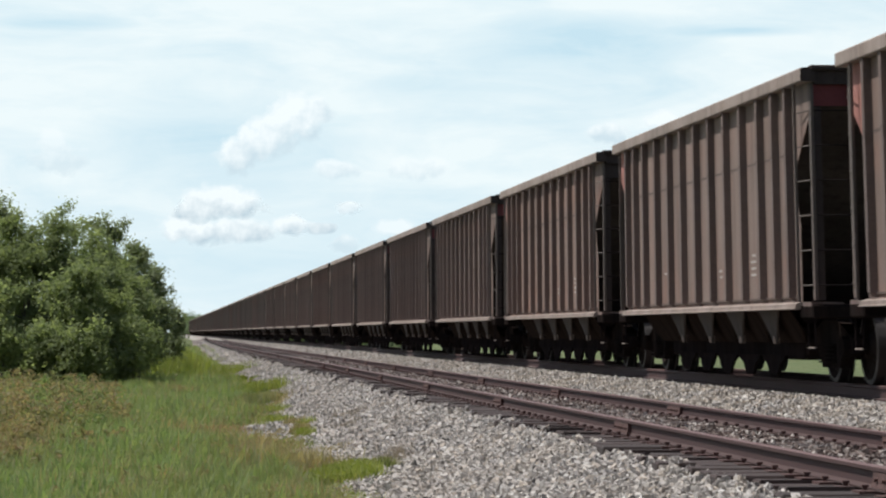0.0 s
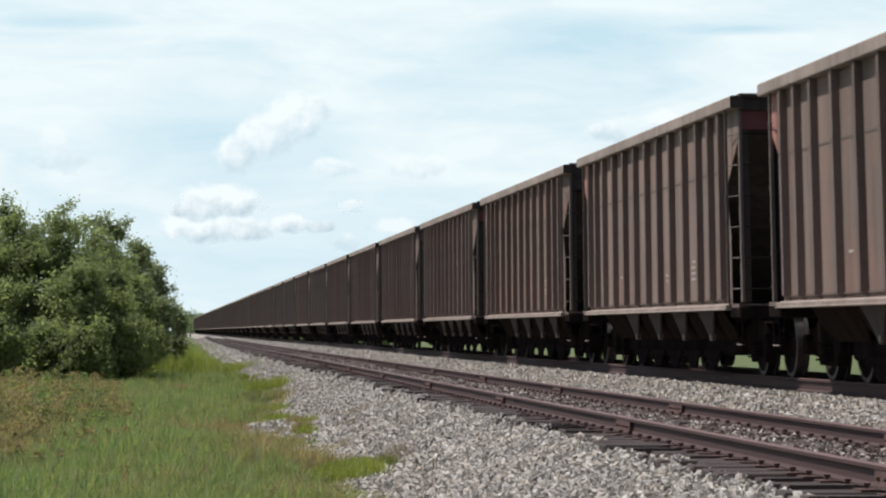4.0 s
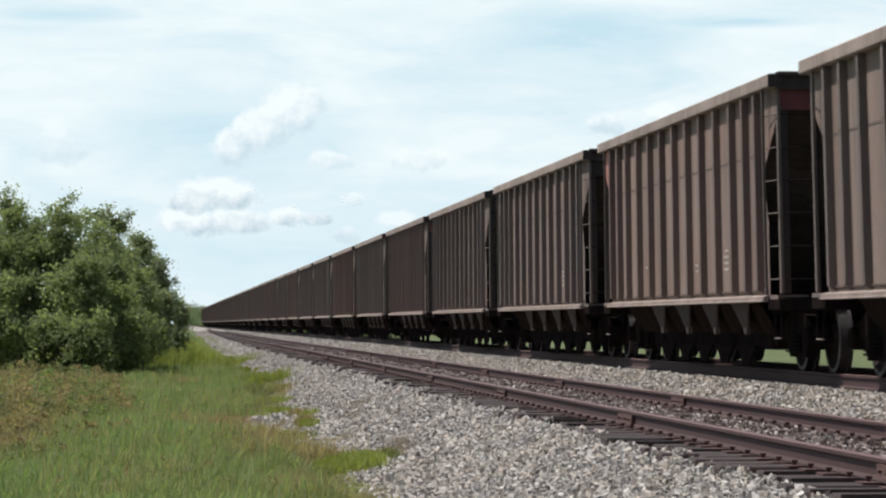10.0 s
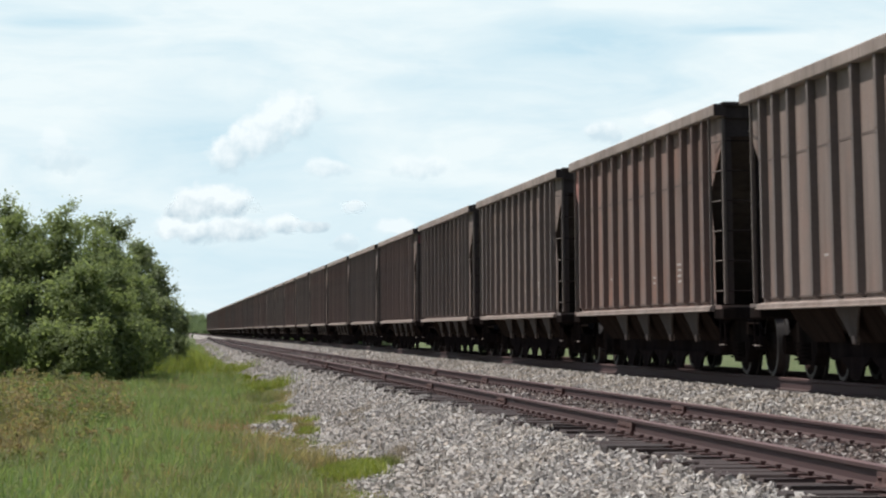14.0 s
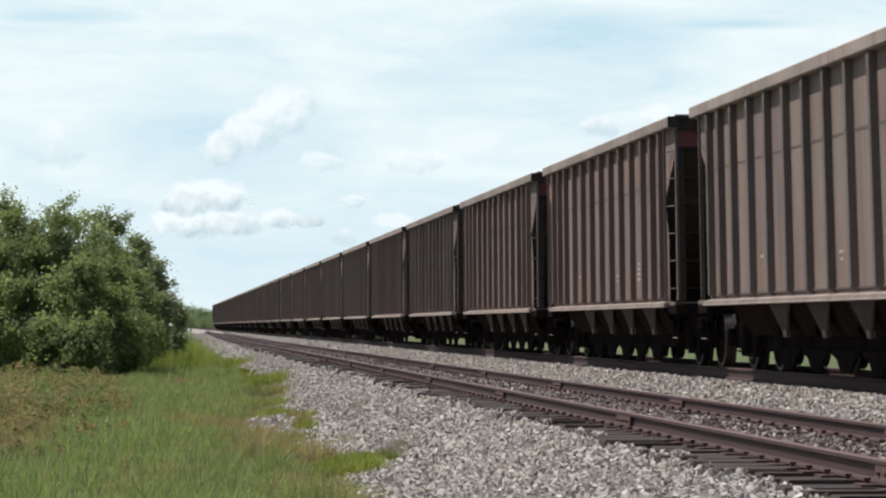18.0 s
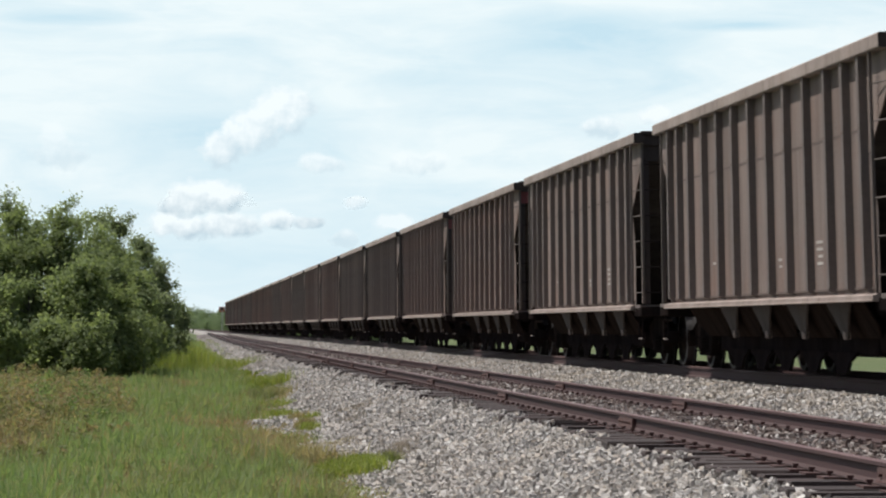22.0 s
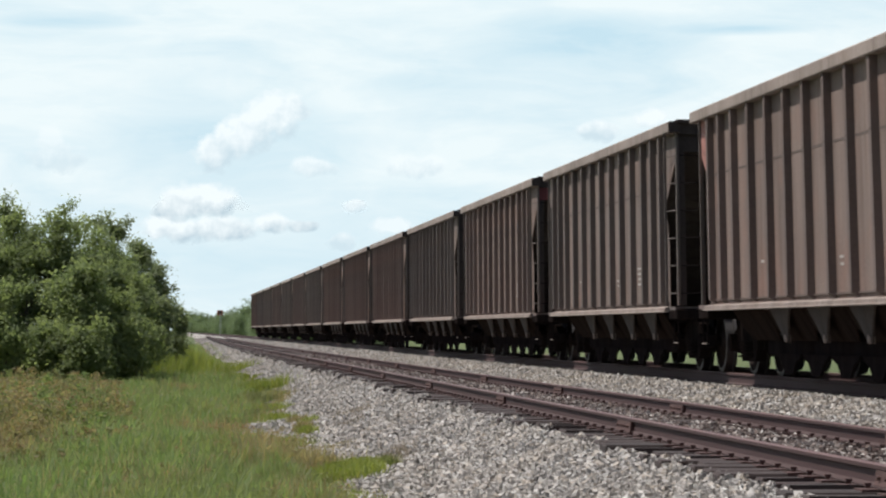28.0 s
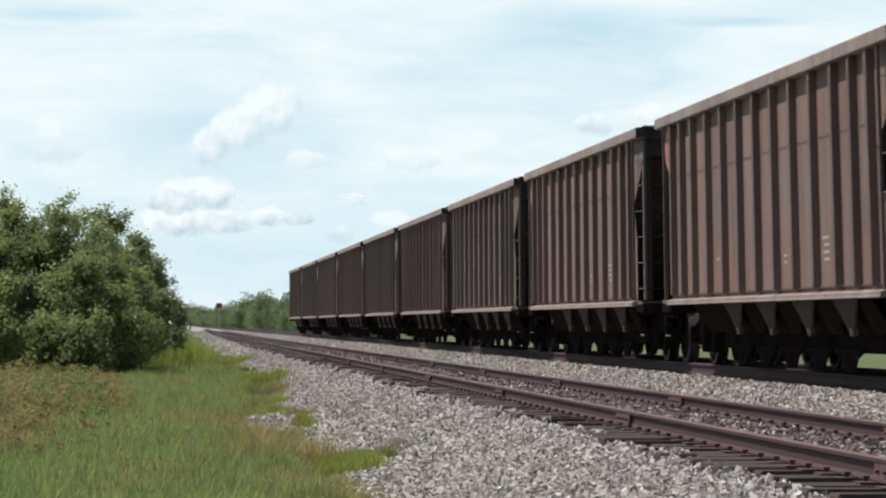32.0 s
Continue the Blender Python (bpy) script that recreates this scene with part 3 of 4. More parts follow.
def sheet_mesh(mat):
    """A side sheet with gussets that follow the slope sheets, and the weld along it. The outside looks to -x, at x = 0."""
    bm = bmesh.new()
    prism(bm, [(-6.45, SILL + 0.05), (6.45, SILL + 0.05), (6.45, 1.9), (6.16, 2.55), (6.16, TOP - 0.02), (-6.16, TOP - 0.02), (-6.16, 2.55), (-6.45, 1.9)], "x", 0.0, 0.012)
    return mesh_of("side_sheet", bm, mat)


def gusset_mesh(mat):
    """The end of the side sheet, cut off along the slope sheet, at the end that looks to -y."""
    bm = bmesh.new()
    prism(bm, [(-6.165, 2.55), (-6.165, TOP - 0.02), (-7.06, TOP - 0.02), (-7.06, 3.22)], "x", 0.0, 0.012)
    return mesh_of("gusset", bm, mat)


def chord_mesh(mat):
    bm = bmesh.new()
    prism(bm, [(0.06, TOP - 0.17), (-0.115, TOP - 0.17), (-0.125, TOP - 0.155), (-0.125, TOP - 0.02), (-0.105, TOP), (0.06, TOP)], "y", -HALF, HALF)
    for f in bm.faces:                                          # end face at -y painted dark for its shade
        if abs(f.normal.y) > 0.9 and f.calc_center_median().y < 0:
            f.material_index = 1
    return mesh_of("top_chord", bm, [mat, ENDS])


def sill_mesh(mat):
    bm = bmesh.new()
    prism(bm, [(0.1, SILL), (-0.115, SILL), (-0.115, SILL + 0.012), (-0.1, SILL + 0.018), (-0.1, SILL + 0.06), (-0.02, SILL + 0.085), (0.1, SILL + 0.085)], "y", -6.5, 6.5)
    return mesh_of("side_sill", bm, mat)


def hopper_mesh(mat):
    """An outlet pocket: wide at the sill, narrowing to the throat above the doors."""
    bm = bmesh.new()
    levels = [(SILL + 0.04, 1.02, 1.40), (0.56, 0.2, 1.2)]
    rings = [[bm.verts.new((sx * wx, sy * wy, z)) for sx, sy in ((-1, -1), (1, -1), (1, 1), (-1, 1))] for z, wy, wx in levels]
    for a, b in zip(rings, rings[1:]):
        for i in range(4):
            bm.faces.new((a[i], b[i], b[(i + 1) % 4], a[(i + 1) % 4]))
    bm.faces.new(rings[-1])
    bm.faces.new(rings[0][::-1])
    bmesh.ops.recalc_face_normals(bm, faces=bm.faces[:])
    for s in (-1, 1):                                           # brown slope sheets between the plates
        n = len(bm.faces)
        prism(bm, [(-1.05, SILL), (1.05, SILL), (1.04, 0.66), (0.80, 0.50), (-0.80, 0.50), (-1.04, 0.66)], "x", s * 1.42, s * 1.40)
        bm.faces.ensure_lookup_table()
        for f in bm.faces[n:]:
            f.material_index = 1
        for v in {v for f in bm.faces[n:] for v in f.verts}:
            v.co.x -= s * (SILL - v.co.z) * 0.62
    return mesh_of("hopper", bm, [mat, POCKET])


def side_plate_mesh(mat):
    """The V-shaped outer plate of a pocket with a rolled lower tip; it faces -x."""
    bm = bmesh.new()
    prism(bm, [(-0.60, SILL), (0.60, SILL), (0.36, 0.75), (0.19, 0.60), (0.12, 0.52), (0.06, 0.48), (-0.06, 0.48), (-0.12, 0.52), (-0.19, 0.60), (-0.36, 0.75)], "x", -1.47, -1.445)
    for v in bm.verts:
        v.co.x += (SILL - v.co.z) * 0.22
    return mesh_of("side_plate", bm, mat)


def door_mesh(mat):
    """A discharge door that hangs under the pockets, drawn in towards its foot."""
    bm = bmesh.new()
    prism(bm, [(-0.74, 0.33), (-0.62, 0.27), (-0.40, 0.22), (-0.27, 0.10), (-0.20, 0.06), (0.20, 0.06), (0.27, 0.10), (0.40, 0.22), (0.62, 0.27), (0.74, 0.33)], "x", -1.15, -1.11)
    return mesh_of("hopper_door", bm, mat)


def side_frame_mesh():
    bm = bmesh.new()
    top = [(-1.1, 0.38), (-1.1, 0.56), (-0.8, 0.66), (-0.36, 0.79), (0.36, 0.79), (0.8, 0.66), (1.1, 0.56), (1.1, 0.38)]
    low = [(0.98, 0.36), (0.84, 0.5), (0.62, 0.44), (0.44, 0.2), (-0.44, 0.2), (-0.62, 0.44), (-0.84, 0.5), (-0.98, 0.36)]
    prism(bm, top + low, "x", -0.075, 0.075)
    for y in (-0.89, 0.89):
        tube(bm, (-0.16, y, 0.46), (0.05, y, 0.46), 0.13, 12)
    for y in (-0.2, 0.0, 0.2):
        for k in range(5):
            tube(bm, (-0.1, y, 0.26 + k * 0.05), (-0.1, y, 0.285 + k * 0.05), 0.085, 8)
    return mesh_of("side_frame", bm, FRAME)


def wheelset_mesh():
    """Axle along x, centred on the origin; two coned wheels with flanges, hubs and web holes' rims."""
    bm = bmesh.new()
    tube(bm, (-1.05, 0, 0), (1.05, 0, 0), 0.085, 10)
    for s in (-1, 1):
        rings = []
        for x, r in ((0.665, 0.20), (0.655, 0.43), (0.655, 0.50), (0.69, 0.497), (0.705, 0.458), (0.81, 0.452), (0.815, 0.40), (0.76, 0.36), (0.74, 0.2), (0.83, 0.15), (0.83, 0.08)):
            rings.append([bm.verts.new((s * x, r * math.cos(a * math.tau / 24), r * math.sin(a * math.tau / 24))) for a in range(24)])
        for a, b in zip(rings, rings[1:]):
            for i in range(24):
                bm.faces.new((a[i], a[(i + 1) % 24], b[(i + 1) % 24], b[i]))
        for a in range(3):
            ang = a * math.tau / 3
            tube(bm, (s * 1.03, 0.05 * math.cos(ang), 0.05 * math.sin(ang)), (s * 1.07, 0.05 * math.cos(ang), 0.05 * math.sin(ang)), 0.018, 6)
    bmesh.ops.recalc_face_normals(bm, faces=bm.faces[:])
    for f in bm.faces:                                          # the rims are rubbed bright by rail and brake
        if min(math.hypot(v.co.y, v.co.z) for v in f.verts) > 0.39:
            f.material_index = 1
    return mesh_of("wheelset", bm, [WHEEL, RIM])


def coupler_mesh():
    bm = boxed(-0.07, 0.07, -0.95, 0.0, 0.74, 0.9, bevel=0.01)
    prism(bm, [(-0.16, -0.95), (-0.17, -1.12), (-0.06, -1.16), (0.02, -1.08), (0.12, -1.15), (0.16, -1.05), (0.12, -0.93)], "z", 0.66, 0.95)
    tube(bm, (0.25, 0, 0.75), (0.32, -0.6, 0.5), 0.025, 6)
    tube(bm, (0.32, -0.6, 0.5), (0.2, -1.05, 0.55), 0.025, 6)
    return mesh_of("coupler", bm, SHADED_GRIME)


SIDE_FRAME, WHEELSET, COUPLER = side_frame_mesh(), wheelset_mesh(), coupler_mesh()
TRUCKS = 6.02


def hopper_car(label, paint, post_paint, end_paint, stile_paint, gusset_paint, end_text):
    """A ribbed bottom-dump hopper car at the origin, along y; z = 0 on the railhead."""
    car = tagged(new("hopper_car"), label, "freight car", "cars of the coal train")
    gusset_text = "sun-bleached red gusset" if gusset_paint is PINK else ""
    sheet_me, rib_me, chord_me, sill_me = sheet_mesh(paint), rib_mesh(post_paint), chord_mesh(CHORD), sill_mesh(CHORD)
    seam_me = mesh_of("weld_seam", boxed(-0.004, 0.001, -6.15, 6.15, 2.82, 2.85), SEAM)
    foot_seam_me = mesh_of("weld_seam", boxed(-0.02, 0.001, -6.4, 6.4, SILL + 0.135, SILL + 0.155), SEAM)
    gusset_me, red_gusset_me = gusset_mesh(paint), gusset_mesh(gusset_paint)
    for turn in (0, 180):
        m = pose(0, 0, 0, 0, 0, turn) @ pose(-1.5, 0, 0)
        part("side_sheet", sheet_me, None, car, m=m)
        part("weld_seam", seam_me, None, car, m=m)
        part("weld_seam", foot_seam_me, None, car, m=m)
        part("top_chord", chord_me, None, car, "dusty light steel chord", m)
        part("side_sill", sill_me, None, car, m=m)
        for y in RIBS:
            part("side_post", rib_me, None, car, m=pose(0, 0, 0, 0, 0, turn) @ pose(-1.5, y, 0))
    # ends, seen from the end that looks to -y; the other end is the same, turned
    bm, out = bmesh.new(), [(1.46, -7.12), (1.46, -7.10), (-1.46, -7.10), (-1.46, -7.12)]
    for x in (-0.75, 0, 0.75):                                  # pressed ribs in the sheet
        out += [(x - 0.05, -7.12), (x - 0.035, -7.145), (x + 0.035, -7.145), (x + 0.05, -7.12)]
    prism(bm, out, "z", TOP - 0.46, TOP - 0.19)
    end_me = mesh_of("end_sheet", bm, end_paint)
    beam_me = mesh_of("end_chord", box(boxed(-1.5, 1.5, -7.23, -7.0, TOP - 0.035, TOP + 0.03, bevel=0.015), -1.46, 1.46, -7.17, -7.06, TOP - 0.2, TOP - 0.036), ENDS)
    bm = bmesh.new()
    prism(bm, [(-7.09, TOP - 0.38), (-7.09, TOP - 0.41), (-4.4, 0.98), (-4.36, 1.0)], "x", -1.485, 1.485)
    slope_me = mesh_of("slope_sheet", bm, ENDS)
    bm = boxed(-1.55, 1.55, -7.16, -6.55, SILL - 0.12, SILL + 0.05, bevel=0.02)
    box(bm, -0.35, 0.35, -7.1, -4.8, 0.72, 1.0)
    bolster_me = mesh_of("end_platform", bm, FRAME)
    post_me = mesh_of("corner_post", boxed(-1.5, -1.46, -7.15, -7.05, SILL + 0.1, TOP - 0.18), stile_paint)
    stile_me = mesh_of("ladder_stile", boxed(-1.6, -1.565, -6.66, -6.62, SILL + 0.08, TOP - 0.17), stile_paint)
    rung_me = mesh_of("rung", tube(bmesh.new(), (-1.515, -7.1, 0), (-1.57, -6.66, 0), 0.0095, 6), DUST_POST)
    bm = boxed(-1.53, -1.15, -7.13, -6.68, SILL + 0.055, SILL + 0.08)
    box(bm, -1.55, -1.525, -7.13, -6.68, SILL + 0.02, SILL + 0.08)
    step_me = mesh_of("step_plate", bm, post_paint)
    bm = bmesh.new()
    prism(bm, [(-7.12, SILL + 0.02), (-7.12, 0.42), (-6.74, 0.42), (-6.74, SILL + 0.02), (-6.76, SILL + 0.02), (-6.76, 0.44), (-7.1, 0.44), (-7.1, SILL + 0.02)], "x", -1.51, -1.49)
    stirrup_me = mesh_of("stirrup", bm, SHADED_GRIME)
    tread_me = mesh_of("tread", boxed(-1.52, -1.48, -7.1, -6.76, 0.44, 0.455), CHORD)
    end_rung_me = mesh_of("rung", tube(bmesh.new(), (-1.46, -7.19, 0), (-1.0, -7.19, 0), 0.008, 6), SHADED_GRIME)
    end_stile_me = mesh_of("ladder_stile", boxed(-1.03, -0.99, -7.2, -7.15, SILL + 0.1, TOP - 0.15), SHADED_GRIME)
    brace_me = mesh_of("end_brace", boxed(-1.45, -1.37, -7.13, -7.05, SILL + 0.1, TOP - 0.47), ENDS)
    for turn in (0, 180):
        m = pose(0, 0, 0, 0, 0, turn)
        part("end_sheet", end_me, None, car, end_text if turn == 0 else "", m)
        part("end_chord", beam_me, None, car, m=m)
        part("slope_sheet", slope_me, None, car, m=m)
        part("end_platform", bolster_me, None, car, m=m)
        part("end_brace", brace_me, None, car, m=m)
        part("coupler", COUPLER, None, car, m=m @ pose(0, -6.98, 0))
        for side in (0, 1):
            mirror = m @ (Matrix.Diagonal((-1, 1, 1, 1)) if side else Matrix())
            part("corner_post", post_me, None, car, m=mirror)
            part("gusset", red_gusset_me if turn else gusset_me, None, car, gusset_text if turn else "", m=mirror @ pose(-1.5, 0, 0))
        # ladder, step and stirrup at the corner
        flip = m @ Matrix.Diagonal((-1, 1, 1, 1)) if turn else m
        st = part("ladder_stile", stile_me, None, car, m=flip)
        for i in range(6):
            part("rung", rung_me, None, st, m=pose(0, 0, SILL + 0.28 + i * 0.42))
        part("step_plate", step_me, None, car, m=flip)
        step = part("stirrup", stirrup_me, None, car, m=flip)
        part("tread", tread_me, None, step)
        st = part("ladder_stile", end_stile_me, None, car, m=m)
        for i in range(6):
            part("rung", end_rung_me, None, st, m=pose(0, 0, SILL + 0.28 + i * 0.42))
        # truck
        truck = part("truck", boxed(-0.95, 0.95, -0.16, 0.16, 0.42, 0.68, bevel=0.03), SHADED_GRIME, car, m=m @ pose(0, -TRUCKS, 0))
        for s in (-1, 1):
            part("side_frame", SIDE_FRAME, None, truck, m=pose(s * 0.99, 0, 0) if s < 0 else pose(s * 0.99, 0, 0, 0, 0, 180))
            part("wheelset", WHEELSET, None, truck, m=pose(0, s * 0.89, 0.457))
    # pockets near-black, plates lighter: the shade between the plates is in the paint
    hop, door, plate_me = hopper_mesh(SHADED_GRIME), door_mesh(SHADED_GRIME), side_plate_mesh(HOPPER)
    # a pale stub added for the sunlit tip of each plate
    lit_tip_me = mesh_of("hinge", tube(bmesh.new(), (-1.40, 0, 0.535), (-1.33, 0, 0.535), 0.05, 8), CHORD)
    for y in (-4.3, -2.15, 0.0, 2.15, 4.3):
        h = part("hopper", hop, None, car, m=pose(0, y, 0))
        if y < 4:
            for turn in (0, 180):
                part("side_plate", plate_me, None, h, "dusty grey V-shaped plate", pose(0, 0, 0, 0, 0, turn))
            part("hinge", lit_tip_me, None, h)
    # a plain near-black block, added to fill the dark underside above the doors
    beam = part("door_beam", boxed(-1.10, 1.10, -4.6, 4.6, 0.28, 0.60, bevel=0.03), SHADED_GRIME, car)
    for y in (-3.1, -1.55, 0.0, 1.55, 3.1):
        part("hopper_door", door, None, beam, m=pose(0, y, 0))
    part("centre_sill", boxed(-0.18, 0.18, -6.9, 6.9, 0.62, 0.98), SHADED_GRIME, car)
    part("air_tank", tube(bmesh.new(), (-1.15, -5.4, 0.86), (-1.15, -4.95, 0.86), 0.12, 12), SHADED_GRIME, car)
    part("card_board", boxed(-1.53, -1.5, -6.13, -5.93, 1.42, 1.66), SHADED_GRIME, car)
    part("bracket", boxed(-1.56, -1.5, -5.98, -5.9, 1.95, 2.02), SHADED_GRIME, car)
    # stencilled marks low on the sheets: unreadable, so plain bars
    for y, z, w, rows in ((-1.43, 1.50, 0.22, 2), (-3.63, 1.66, 0.34, 4), (2.9, 1.55, 0.2, 1)):
        bm = bmesh.new()
        for r in range(rows):
            box(bm, -1.505, -1.5, y - w / 2, y + w / 2 * random.uniform(0.2, 1.0), z - r * 0.085 - 0.035, z - r * 0.085)
        part("stencil", bm, WHITE, car, "faded white stencil bars")
    return car


prototypes = [
    hopper_car("dusty brown ribbed steel hopper car with a red end panel", PAINT[0], RIB_SHADE_PAINT[0], RED, DUST_POST, PINK, "dull red end panel"),
    hopper_car("dusty taupe ribbed steel hopper car with ends painted dark for shade", PAINT[1], RIB_SHADE_PAINT[1], ENDS, DUST_POST, PAINT[1], ""),
    hopper_car("rust-streaked brown ribbed steel hopper car with brown ends", PAINT[2], RIB_SHADE_PAINT[2], ENDS, DUST_POST, PINK, ""),
]
N_CARS, FIRST = 51, -0.99       # far end of the leading car, in car lengths from the camera at 0 s
REAR_SHIFT = 8.05               # from a car's centre to the far end of its top chord and half the gap
cars = []
order = random.Random(5)
KINDS = {3: 0, 4: 0, 5: 2, 11: 0, 14: 0, 15: 1, 16: 0, 17: 1, 18: 1, 19: 0, 20: 1, 24: 0, 25: 1, 27: 0, 28: 1, 29: 0, 32: 0, 33: 0, 34: 1, 38: 1, 39: 0, 40: 1, 41: 2, 43: 2}
for i in range(N_CARS):
    kind = KINDS.get(i, (0, 2, 1, 0, 0, 1, 2, 0)[(i * 3 + order.randrange(3)) % 8])
    y0 = (FIRST + i) * CAR_L - 7.15 - 0.74
    m = pose(MAIN_X, y0, MAIN_Z)
    first = prototypes[kind] not in [c for c, _ in cars]
    car = prototypes[kind] if first else copy_thing(prototypes[kind], m)
    car.matrix_basis = m
    cars.append((car, y0))
for c in prototypes:
    if c not in [k for k, _ in cars]:
        cars.append((c, (FIRST - 1) * CAR_L - 7.89))


# ---- vegetation ----
def unit(v):
    return v / np.maximum(np.linalg.norm(v, axis=-1, keepdims=True), 1e-9)


def leaves_mesh(name, centres, size, mat, up=0.5, out=None):
    """Pointed leaf blades (one quad each, as a folded kite) at the centres, turned towards out where it is given."""
    n = len(centres)
    nor = rng.normal(size=(n, 3)) * (1.0 if out is None else 0.42)
    if out is not None:
        nor = nor + out
    nor[:, 2] += up * 2
    nor = unit(nor)
    along = unit(np.cross(nor, rng.normal(size=(n, 3))))
    side = np.cross(nor, along)
    ln = (size * rng.uniform(0.7, 1.35, n))[:, None]
    w = ln * rng.uniform(0.24, 0.36, n)[:, None]
    c = np.asarray(centres)
    v = np.stack([c - along * ln * 0.5, c + side * w - nor * w * 0.3, c + along * ln * 0.5, c - side * w - nor * w * 0.3], 1).reshape(-1, 3)
    f = np.arange(4 * n).reshape(-1, 4)
    return raw_mesh(name, v, f, mat)


def crown_points(height, radius, clumps, per, low=0.1, clump_r=0.4, lean=(0, 0)):
    """Leaf places: clumps on and inside an uneven ellipsoid that sits on a trunk; gaps stay between the clumps."""
    d = unit(rng.normal(size=(clumps, 3)))
    r = rng.uniform(0.35, 1.0, clumps) ** 0.45
    lobes = 1 + 0.18 * np.sin(3 * np.arctan2(d[:, 1], d[:, 0]) + 2.1) + 0.14 * np.sin(5 * d[:, 2] + 4 * d[:, 0])
    z0 = height * (low + 1) / 2
    c = d * (r * lobes)[:, None] * np.array([radius, radius, height * (1 - low) / 2])
    c[:, 2] += z0
    c[:, 0] += lean[0] * c[:, 2]
    c[:, 1] += lean[1] * c[:, 2]
    keep = c[:, 2] > 0.1
    c = c[keep]
    cr = clump_r * rng.uniform(0.75, 1.35, len(c))
    p = c[:, None, :] + rng.normal(size=(len(c), per, 3)) * cr[:, None, None] * np.array([0.6, 0.6, 0.42])
    return c, p.reshape(-1, 3)


def tree(name, label, x, y, z, height, radius, clumps, per, leaf, mat, low=0.05, clump_r=0.4, trunks=3, group=""):
    t = tagged(new(name), label, "shrub" if "shrub" in name else "tree", group)
    t.matrix_basis = pose(x, y, z)
    c, p = crown_points(height, radius, clumps, per, low, clump_r)
    bm = bmesh.new()
    for k in range(trunks):
        a = k * math.tau / max(trunks, 1) + 0.4
        foot = Vector((0.16 * radius * math.cos(a), 0.16 * radius * math.sin(a), -0.15))
        knee = Vector((0.3 * radius * math.cos(a), 0.3 * radius * math.sin(a), height * 0.4))
        tube(bm, foot, knee, 0.03 * height / 2 + 0.02, 7, 0.02 * height / 2)
        for tip in c[rng.choice(len(c), min(7, len(c)), replace=False)]:
            tube(bm, knee, Vector(tip), 0.012 * height / 2, 5, 0.006)
    part("trunk", bm, BARK, t)
    part("crown", leaves_mesh("crown", p, leaf, mat), None, t)
    return t


def bush(label, x, y, height, radius, lobes, lobe_r, clusters, leaf, mat, low=0.0, stems=4):
    """A shrub of rounded lobes set with leaf clusters; the hollows between the lobes stay dark and open."""
    t = tagged(new("shrub"), label, "shrub", "shrubs beside the track")
    t.matrix_basis = pose(x, y, -0.75)
    mid, half = (height + low) / 2, np.array([radius, radius, (height - low) / 2])
    lobes = int(lobes * (1.7 if clusters > 30 else 1.0))
    c = unit(rng.normal(size=(lobes, 3))) * rng.uniform(0.2, 1.0, lobes)[:, None] ** 0.5 * half
    c *= np.maximum(0.3, 1 - 0.8 * lobe_r / half)
    c[:, 2] += mid
    c[0] = (rng.uniform(-0.3, 0.3) * radius, rng.uniform(-0.3, 0.3) * radius, height - lobe_r)      # the leader
    size = lobe_r * rng.uniform(0.45, 1.2, lobes)
    e = unit(rng.normal(size=(lobes, clusters, 3)))
    k = c[:, None, :] + e * (size[:, None] * rng.uniform(0.25, 1.35, (lobes, clusters)))[..., None] * np.array([1.1, 1.1, 0.75])
    # leafy shoots that stand out of the lobes
    shoots = lobes * 2
    w = unit(unit(rng.normal(size=(shoots, 3))) + np.array([0, 0, 0.55]))
    q = c[rng.integers(0, lobes, shoots)][:, None, :] + w[:, None, :] * (lobe_r * 0.8 + rng.uniform(0.0, 0.62, (shoots, 7)) * 0.75)[..., None]
    k = np.concatenate([k.reshape(-1, 3), q.reshape(-1, 3)])
    e = np.concatenate([e.reshape(-1, 3), np.repeat(w, 7, 0)])
    ok = k[:, 2] > low * 0.5
    k, e = k[ok], e[ok]
    per = 15
    spread = rng.uniform(0.07, 0.16, len(k))
    p = (k[:, None, :] + rng.normal(size=(len(k), per, 3)) * spread[:, None, None]).reshape(-1, 3)
    out = np.repeat(e * 0.5, per, 0) + rng.normal(size=(len(p), 3)) * 0.25
    out[:, 2] += 0.55
    bm = bmesh.new()
    for i in range(stems):
        a = i * math.tau / stems + 0.4
        foot = Vector((0.14 * radius * math.cos(a), 0.14 * radius * math.sin(a), -0.1))
        knee = Vector((0.35 * radius * math.cos(a + 0.3), 0.35 * radius * math.sin(a + 0.3), mid * 0.75))
        tube(bm, foot, knee, 0.012 * height + 0.012, 7, 0.008 * height)
        for tip in c[i::stems]:
            tube(bm, knee, Vector(tip), 0.006 * height, 5, 0.006)
    part("trunk", bm, BARK, t)
    part("crown", leaves_mesh("crown", p, leaf, mat, 0.0, out), None, t)
    return t


SHRUB, OPEN = "dense broad-leaved green shrub beside the railway", "tall open-crowned green shrub beside the railway"
